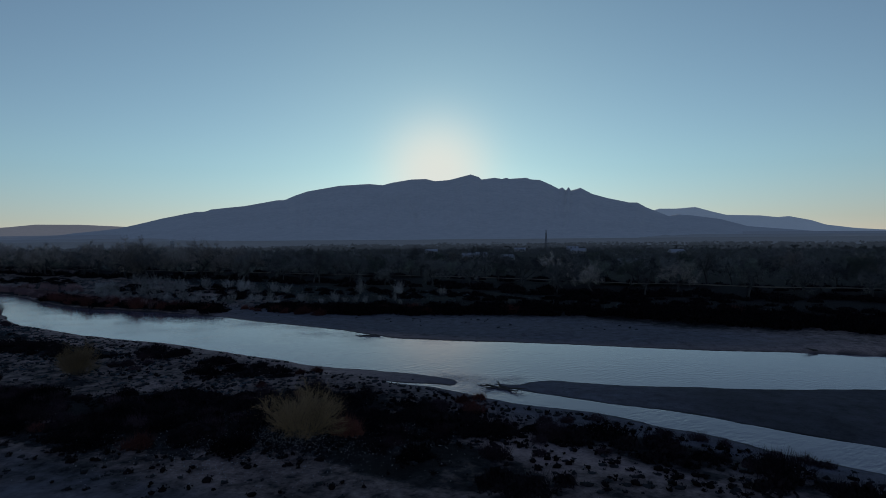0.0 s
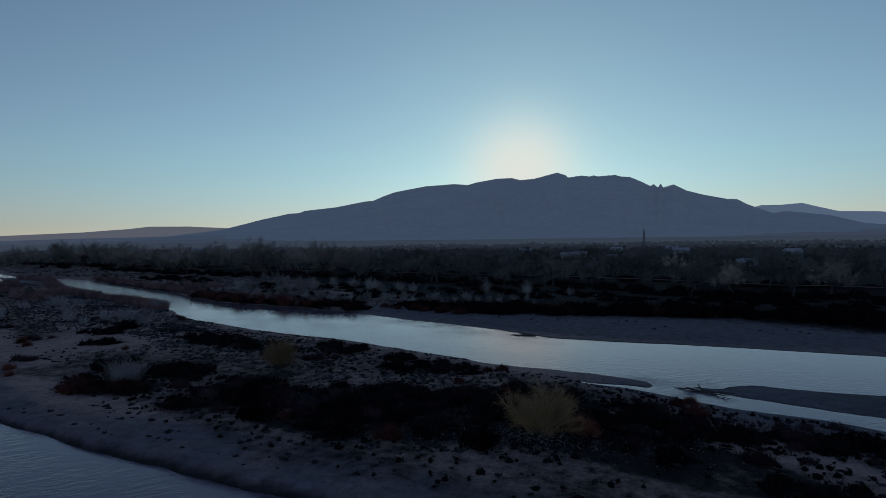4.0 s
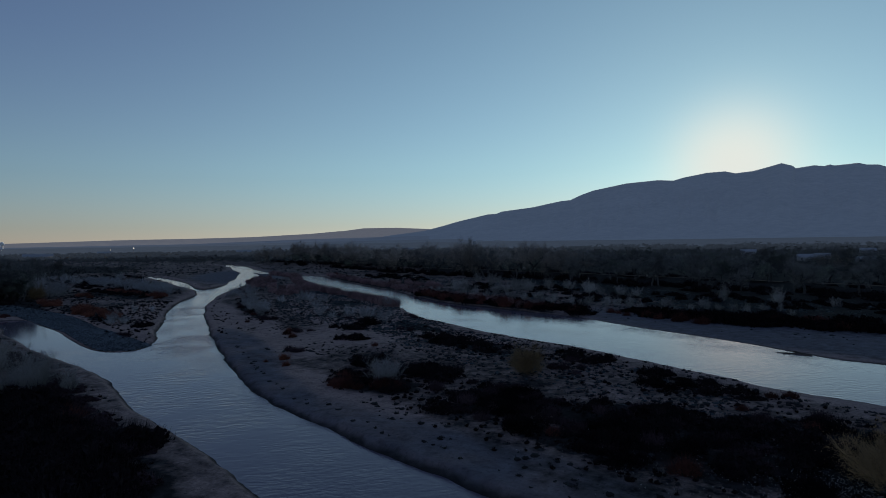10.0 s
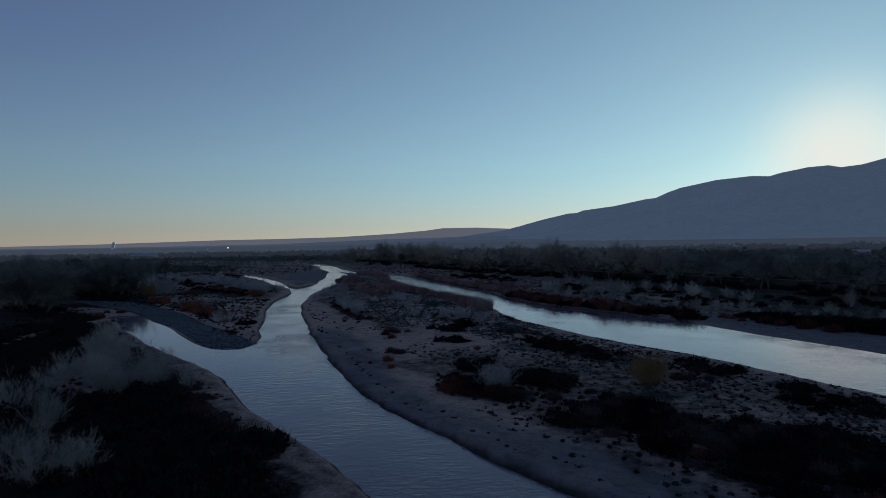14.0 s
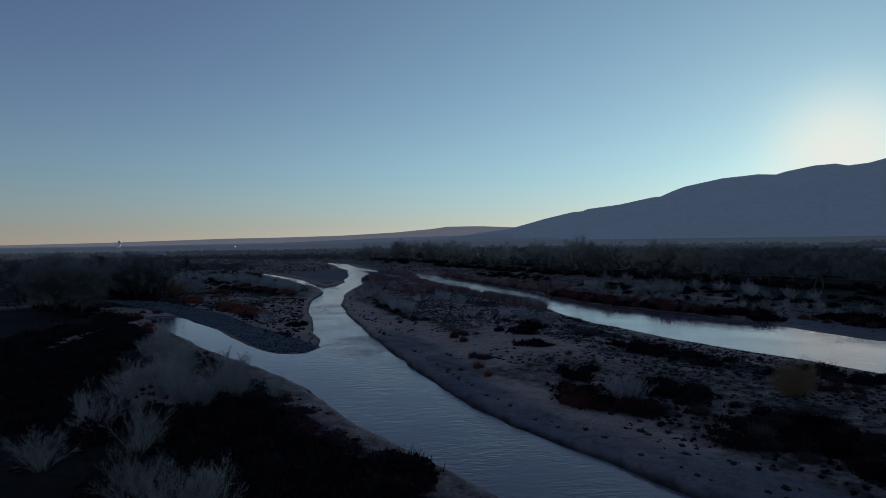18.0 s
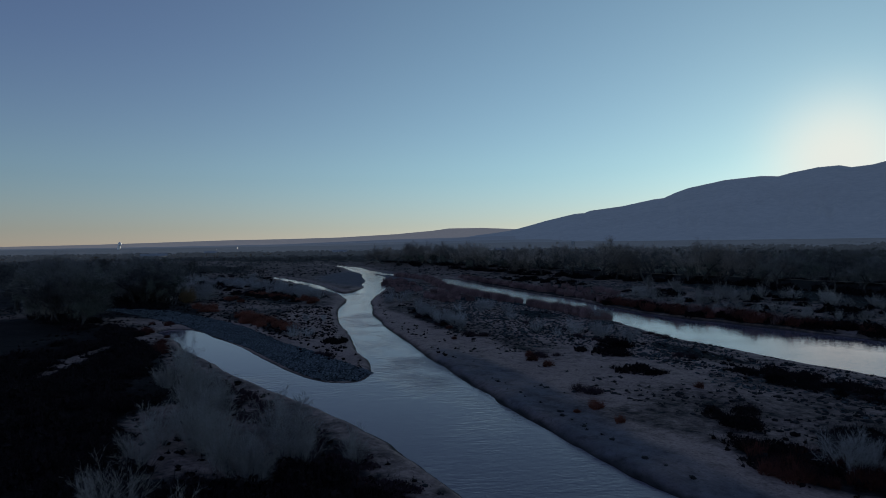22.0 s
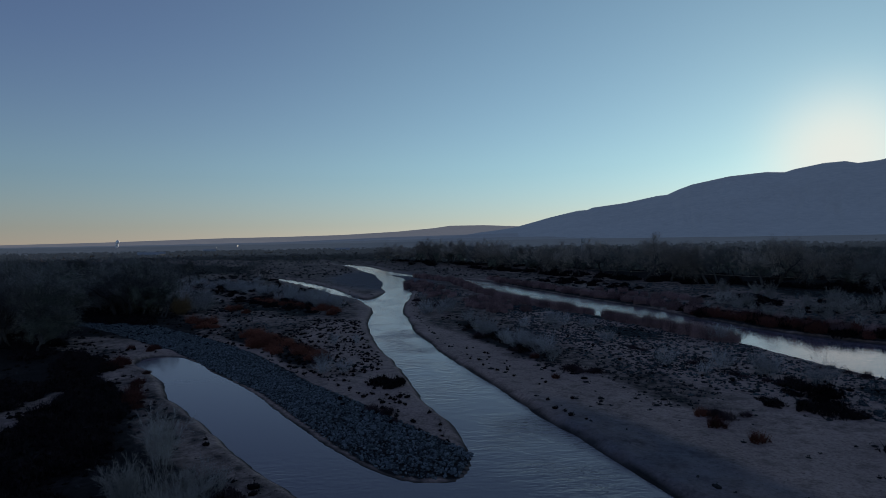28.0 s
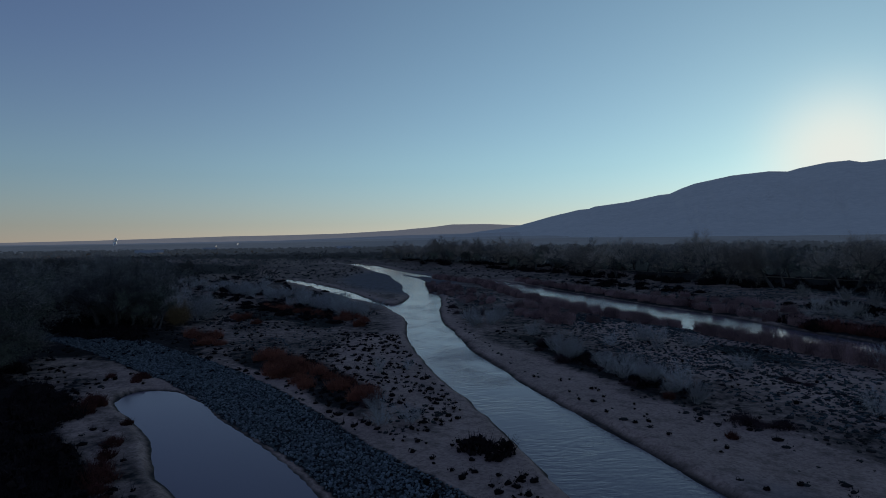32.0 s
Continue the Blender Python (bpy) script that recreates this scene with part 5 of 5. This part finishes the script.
def far_woods():
    n = 14000
    az = np.radians(rng.uniform(-112, 75, n))
    r = 300 + 1800 * rng.uniform(0, 1, n) ** 1.5
    # the western flats are thickest with low brush
    az[:3500], r[:3500] = np.radians(rng.uniform(-112, -38, 3500)), rng.uniform(800, 2100, 3500)
    x, y = HUB[0] + r * np.sin(az), HUB[1] + r * np.cos(az)
    s = smooth_line([(-1200, 900), (-470, 500), (-420, 480), (-200, 380), (0, 310), (117, 235), (240, 160), (800, -60)], 3)
    edge = np.interp(x, s[:, 0], s[:, 1])
    east = (y > edge) & (x > -440)
    west = (x < -340) & (y < 0.45 * (-x) + 95) | (x < -470)
    keep = (east | west) & ((r > 750) | (rng.uniform(-1.2, 0.5, n) < fuzz(x, y, 70, 61)))
    x, y, r, west = x[keep], y[keep], r[keep], west[keep]
    z, d = terrain(x, y)
    ok = d > 4
    x, y, z, r, west = x[ok], y[ok], z[ok], r[ok], west[ok]
    # stands of tall and of low trees
    h = np.where(west, rng.uniform(2.0, 5.5, len(x)), (rng.uniform(3, 7.5, len(x)) + step(600, 1500, r) * 3) * (0.85 + 0.6 * fuzz(x, y, 90, 62)))
    h = np.clip(h, 1.5, 14)
    # three bands by distance; the farther two glow with painted haze
    for mat, label, some, m in (("far_wood", "dense grey-brown winter woods across the valley", r < 480, 60), ("thin_haze_wood", "dense dusky winter woods across the valley", (r >= 480) & (r < 950), 48),
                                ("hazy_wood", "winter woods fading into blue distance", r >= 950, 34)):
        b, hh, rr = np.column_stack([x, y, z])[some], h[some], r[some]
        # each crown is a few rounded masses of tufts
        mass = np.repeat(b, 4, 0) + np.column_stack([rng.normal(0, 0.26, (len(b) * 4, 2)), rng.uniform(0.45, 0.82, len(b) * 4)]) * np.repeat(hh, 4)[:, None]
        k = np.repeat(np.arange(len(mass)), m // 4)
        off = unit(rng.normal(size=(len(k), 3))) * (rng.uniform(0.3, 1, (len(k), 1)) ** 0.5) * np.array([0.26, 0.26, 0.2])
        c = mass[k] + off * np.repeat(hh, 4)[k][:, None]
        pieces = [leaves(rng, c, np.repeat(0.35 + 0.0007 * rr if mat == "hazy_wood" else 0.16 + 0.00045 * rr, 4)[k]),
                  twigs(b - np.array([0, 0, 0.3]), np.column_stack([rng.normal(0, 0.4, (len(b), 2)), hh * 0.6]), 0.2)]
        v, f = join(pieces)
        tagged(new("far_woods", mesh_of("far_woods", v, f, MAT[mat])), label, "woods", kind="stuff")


thicket("bar_brush", along([(-50, 150), (-24, 142), (2, 141), (28, 134), (49, 124), (64, 111), (80, 102), (110, 88)], 0.8, (0.5, 14.0)) + within(40, 70, 128, 30, 7, -38), "dark brush hedge behind the sand bar", (1.2, 2.2))
thicket("island_brush", dark_rest, "low dark brush spreading over the island", (0.7, 1.2))
thicket("far_bank_brush", along([(-134, 191), (-111, 171.5), (-98, 163.5), (-88, 159.5), (-70, 151.5), (-58, 146)], 1.5, (0.8, 9.0)), "black leafless brush on the far bank", (1.1, 2.0))
thicket("meadow_brush", within(60, -90, 205, 56, 16, -35) + within(70, 0, 182, 60, 13, -25) + within(40, -190, 272, 45, 10, -40) + within(40, 70, 150, 45, 10, -32), "low dark brush in the dry meadow", (0.7, 1.6))
# near-black brush added to hide pale ground and stand for the grove's shade
thicket("undergrowth", within(60, -258, 107, 28, 7, -3) + within(60, -310, 125, 50, 26, -10) + within(20, -230, 80, 18, 5, -10), "dark undergrowth below the trees", (1.2, 1.9))
thicket("flat_brush", within(22, -230, 146, 22, 4, -15) + within(4, -143, 89.5, 4, 1.2, -40) + within(20, -290, 160, 40, 10, -15) + within(46, -250, 157, 34, 5, -12) + within(40, -300, 178, 40, 6, -16) + within(60, -330, 215, 70, 18, -24), "dark scrub on the gravel flat", (0.6, 1.2))
# near-black brush packed in where shade blackens the feet of the levee trees
under = along([(-440, 440), (-330, 392), (-190, 303), (-100, 268), (-30, 226), (15, 208), (45, 176), (115, 152), (230, 105)], 2.6, (-5, 16))
under += along([(-420, 450), (-330, 406), (-190, 330), (-100, 302), (4, 252), (77, 201), (117, 179), (250, 110)], 3.4, (0, 26))
thicket("wood_undergrowth", under, "dark tangled undergrowth below the levee trees", (1.3, 2.4))
thicket("bank_fringe", along([(-66.9, 38), (-75.9, 41), (-88, 45.5), (-100, 51), (-118, 56.5), (-135, 61)], 0.8, (2.2, 6.5)) + along([(-52, 29), (-66.9, 38)], 2.0, (4.0, 7.0)) + within(12, -70, 34, 3, 1.8, -25), "purple-brown brush fringing the west bank", (0.4, 0.85), "purple")
more = along([(-55, 31), (-66.9, 38), (-75.9, 41), (-88, 45.5), (-97, 50), (-107, 54)], 0.9, (5.5, 11.0)) + within(6, -71.5, 36.5, 3, 1, -25) + within(70, -92, 31, 22, 8, -20) + within(80, -128, 37, 26, 9, -22) + within(60, -160, 47, 22, 9, -20) + within(40, -172, 60, 16, 6, -20) + within(44, -171, 64.5, 12, 3, -18) + within(24, -192, 74, 9, 3, -18) + within(26, -155, 57, 9, 2.5, -25) + within(16, -73, 30, 8, 5, -25)
thicket("bank_brush", [p for p in [q for i, q in enumerate(wdark) if i % 3] + more if clear(*p) < 0.12], "dense dark brush in the shade of the west bank", (0.8, 1.5))
def far_brush():
    """Low grey-brown brush over the flats upstream."""
    n = 8000
    az, r = np.radians(rng.uniform(-82, -24, n)), 210 + 900 * rng.uniform(0, 1, n) ** 1.4
    x, y = HUB[0] + r * np.sin(az), HUB[1] + r * np.cos(az)
    z, d = terrain(x, y)
    e = np.array(EAST[5:])
    ok = (d > 5) & (near(x, y, -300, 265, 60, 26, -45) < 0.5) & ~((x > -330) & (y < np.interp(x, e[:, 0], e[:, 1]) + 12) & (y > 175 - 0.3 * (x + 200)))
    ok &= rng.uniform(-0.9, 0.5, n) < fuzz(x, y, 40, 41)
    c = np.column_stack([x, y, z])[ok]
    v, f = tufts(8, rng.uniform(0.6, 1.7, len(c)), c, 0.25)
    tagged(new("far_brush", mesh_of("far_brush", v, f, MAT["far_wood"])), "low grey-brown brush over the river flats", "brush", kind="stuff")


def fallen_leaves():
    """Pale dropped leaves on the sand round the big yellow bush."""
    a, q = rng.uniform(0, 2 * math.pi, 2600), np.abs(rng.normal(0, 6.5, 2600)) + 0.5
    x, y = -13.5 + np.cos(a) * q * 1.6, 50.8 + np.sin(a) * q * 0.75
    z, d = terrain(x, y)
    ok = d > 1.5
    v, f = leaves(rng, np.column_stack([x, y, z + 0.06 + rng.uniform(0, 0.25, len(x))])[ok], 0.055)
    tagged(new("fallen_leaves", mesh_of("fallen_leaves", v, f, MAT["white"])), "pale dry leaves fallen round the yellow bush", "leaves", kind="stuff")


fallen_leaves()
far_brush()
small_brush()
far_woods()
cobbles()


# ---- driftwood ----
def driftwood(x, y, logs, label):
    z, _ = terrain([x], [y])
    root = new("driftwood")
    root.matrix_basis = pose(x, y, max(z[0], 0.0))
    for length, turn, tilt, ox, oy in logs:
        p = np.array([ox, oy, 0.05]); pieces = []
        w = np.array([math.cos(radians(turn)) * math.cos(radians(tilt)), math.sin(radians(turn)) * math.cos(radians(tilt)), math.sin(radians(tilt))])
        r = 0.16
        for i in range(4):
            q = p + w * length / 4 + rng.normal(0, 0.06, 3)
            pieces.append(tube(p, q, r, r * 0.75, 6)); p, r = q, r * 0.75
            if i:
                pieces.append(tube(q, q + unit(w + rng.normal(0, 0.6, 3)) * 0.5, r * 0.5, 0.02, 6))
        v, f = join(pieces)
        part("log", mesh_of("driftwood_log", v, f, MAT["drift"]), root)
    tagged(root, label, "driftwood")


driftwood(7.0, 71.6, [(3.2, 150, 3, 0, 0), (2.5, 200, 5, 0.6, 0.4), (3.4, -25, 2, -0.5, -0.4), (1.5, 125, 22, 0.2, 0), (1.3, 160, 20, -0.5, 0.2), (2.2, -60, 3, 0.5, -0.8)],
          "tangle of dead branches stranded at the bar's tip")
driftwood(-14, 111.5, [(5, 170, 1, 2, 0), (3.4, 15, 2, -2, 0.3), (2.5, 150, 8, 1, 0.4)], "dark stranded logs along the far sand bar")
driftwood(-58, 145.5, [(4, 165, 1, 1, 0), (2.6, 140, 3, -1, 0.2)], "dark log stranded at the far bank")
driftwood(58, 92.3, [(1.8, 170, 2, 0.5, 0), (1.0, 120, 12, 0, 0)], "dead branches stranded on the sand bar")


# ---- houses, masts and bright points in the valley ----
def box(lo, hi):
    (a, b, c), (d, e, f) = lo, hi
    v = np.array([(x, y, z) for z in (c, f) for y in (b, e) for x in (a, d)], float)
    return v, np.array([(0, 2, 3, 1), (4, 5, 7, 6), (0, 1, 5, 4), (2, 6, 7, 3), (0, 4, 6, 2), (1, 3, 7, 5)])


def house(x, y, w, dpt, h, turn, label):
    z, _ = terrain([x], [y])
    root = new("house")
    root.matrix_basis = pose(x, y, z[0] - 0.1, 0, 0, turn)
    part("wall", mesh_of("house_wall", *box((-w / 2, -dpt / 2, 0), (w / 2, dpt / 2, h)), MAT["wall"]), root)
    o, r = 0.5, 0.32 * dpt
    rv = [(-w / 2 - o, -dpt / 2 - o, h), (w / 2 + o, -dpt / 2 - o, h), (w / 2 + o, dpt / 2 + o, h), (-w / 2 - o, dpt / 2 + o, h), (-w / 2 - o, 0, h + r), (w / 2 + o, 0, h + r)]
    part("roof", mesh_of("house_roof", rv, [(0, 1, 5, 4), (2, 3, 4, 5), (0, 4, 3), (1, 2, 5), (0, 3, 2, 1)], MAT["roof"]), root)
    n = max(2, int(w // 3.5))
    for i in range(n):
        cx = -w / 2 + w * (i + 0.5) / n
        part("window", mesh_of("house_window", *box((cx - 0.6, -dpt / 2 - 0.05, 1.0), (cx + 0.6, -dpt / 2 + 0.1, 2.2)), MAT["glass"]), root)
    tagged(root, label, "house", "valley houses")


for hx, hy, w, dpt, h, turn in ((16, 369, 12, 8, 3.0, 8), (26, 395, 11, 8, 3, -10), (73, 560, 15, 9, 3.2, 5), (36, 330, 10, 7, 2.8, 20), (-10, 520, 16, 9, 3, 0), (110, 480, 18, 10, 3.2, -12),
                                (170, 430, 16, 9, 3, 10), (140, 640, 18, 10, 3.2, -5), (78, 250, 11, 7, 2.8, -30)):
    house(hx * 1.5, hy * 1.5, w, dpt, h, turn, "low pale house with a light metal roof among trees")


def lattice_mast(az, dist, h, width):
    p = compass(az) * dist
    x, y = p.x, p.y
    root = new("lattice_mast")
    root.matrix_basis = pose(x, y, 0)
    foot = [(-width, -width), (width, -width), (width, width), (-width, width)]
    for fx, fy in foot:
        part("leg", mesh_of("mast_leg", *tube((fx, fy, 0), (fx * 0.15, fy * 0.15, h), 0.22, 0.15, 4), MAT["steel"]), root)
    pieces = []
    for k in range(9):
        z0, z1 = h * k / 9, h * (k + 1) / 9
        s0, s1 = 1 - 0.85 * k / 9, 1 - 0.85 * (k + 1) / 9
        for i in range(4):
            a, b = foot[i], foot[(i + 1) % 4]
            pieces += [tube((a[0] * s0, a[1] * s0, z0), (b[0] * s1, b[1] * s1, z1), 0.1, 0.1, 4), tube((b[0] * s0, b[1] * s0, z0), (a[0] * s1, a[1] * s1, z1), 0.1, 0.1, 4)]
    v, f = join(pieces)
    part("bracing", mesh_of("mast_bracing", v, f, MAT["steel"]), root)
    tagged(root, "tall dark steel lattice mast in the valley", "mast")


lattice_mast(9.9, 900, 33, 2.2)


def water_tower(az, dist, h):
    p = compass(az) * dist
    root = new("water_tower")
    root.matrix_basis = pose(p.x, p.y, 0)
    for i in range(6):
        a = i * math.pi / 3
        part("leg", mesh_of("tower_leg", *tube((4 * math.cos(a), 4 * math.sin(a), 0), (3.2 * math.cos(a), 3.2 * math.sin(a), h), 0.35, 0.3, 5), MAT["paint"]), root)
    v1, f1 = tube((0, 0, h - 1), (0, 0, h + 6), 4.2, 4.4, 16)
    v2, f2 = tube((0, 0, h + 6), (0, 0, h + 8), 4.4, 0.3, 16)
    v3, f3 = tube((0, 0, h - 2.2), (0, 0, h - 1), 1.5, 4.2, 16)
    v, f = join([(v1, f1), (v2, f2), (v3, f3)])
    part("tank", mesh_of("tower_tank", v, f, MAT["paint"]), root)
    tagged(root, "pale water tower on legs beyond the trees", "water tower")


water_tower(-24.6, 1300, 16)


def levee_road():
    """The pale dirt track on top of the levee."""
    line = smooth_line(LEVEE, 12)
    u = unit(np.gradient(line, axis=0))
    n = np.column_stack([-u[:, 1], u[:, 0]])
    rows = [line + n * o for o in (-1.9, -0.7, 0.7, 1.9)]
    v = []
    for q, dz in zip(rows, (0.05, 0.10, 0.10, 0.05)):
        z, _ = terrain(q[:, 0], q[:, 1])
        v.append(np.column_stack([q, np.maximum(z, 2.2) + dz]))
    v = np.stack(v, 1).reshape(-1, 3)
    k = len(line)
    f = np.array([(i * 4 + j, i * 4 + j + 1, i * 4 + j + 5, i * 4 + j + 4) for i in range(k - 1) for j in range(3)])
    tagged(new("road", mesh_of("road", v, f, MAT["track"])), "pale dirt track along the top of the levee", "track", kind="structure")


levee_road()


def steam_plume(az, dist):
    p = compass(az) * dist
    bm = bmesh.new()
    for i in range(34):
        t = i / 33
        m = Matrix.Translation((1 + 13 * t ** 1.4 + rng.normal(0, 0.5 + 1.6 * t), rng.normal(0, 1), 6 + 30 * t + rng.normal(0, 1))) @ Matrix.Scale((1.5 + 4.4 * t) * rng.uniform(0.6, 1.2), 4)
        bmesh.ops.create_icosphere(bm, subdivisions=1, radius=1.0, matrix=m)
    for q in bm.verts:
        q.co += 1.2 * noise.noise_vector(q.co * 0.25)
    me = bpy.data.meshes.new("steam_plume")
    bm.to_mesh(me); bm.free()
    me.materials.append(MAT["steam"])
    chimney = new("smokestack")
    chimney.matrix_basis = pose(p.x, p.y, 0)
    part("stack", mesh_of("stack", *tube((0, 0, 0), (0, 0, 8), 2.2, 1.6, 12), MAT["wall"]), chimney)
    part("steam", me, chimney, "white drifting steam")
    tagged(chimney, "far smokestack with a small plume of white steam", "smokestack")


steam_plume(-63.9, 2300)


# a far glint put in as a glowing panel; its pole is added
def yard_light(az, dist, h, size):
    p = compass(az) * dist
    root = new("yard_light")
    root.matrix_basis = pose(p.x, p.y, 0, 0, 0, -az)
    part("pole", mesh_of("glint_pole", *tube((0, 0, 0), (0, 0, h), 0.25, 0.18, 8), MAT["steel"]), root)
    part("lamp", mesh_of("glint_panel", *box((-size, -0.6, h), (size, 0.2, h + size * 1.2)), MAT["lit"]), root, "glowing warm white lamp")
    tagged(root, "bright yard light on a pole far across the valley", "lamp")


yard_light(-54.9, 1500, 16, 1.2)
yard_light(-56.6, 1500, 13, 0.5)
for az, dist, w, dpt, h, turn in ((-61.7, 1250, 44, 14, 3.5, 62), (-46, 1500, 34, 14, 3.5, 46), (-57, 1700, 30, 14, 3.5, 57), (-31, 1500, 30, 12, 3.5, 31)):
    far = compass(az) * dist
    house(far.x, far.y, w, dpt, h, turn, "long low pale building on the far flats")
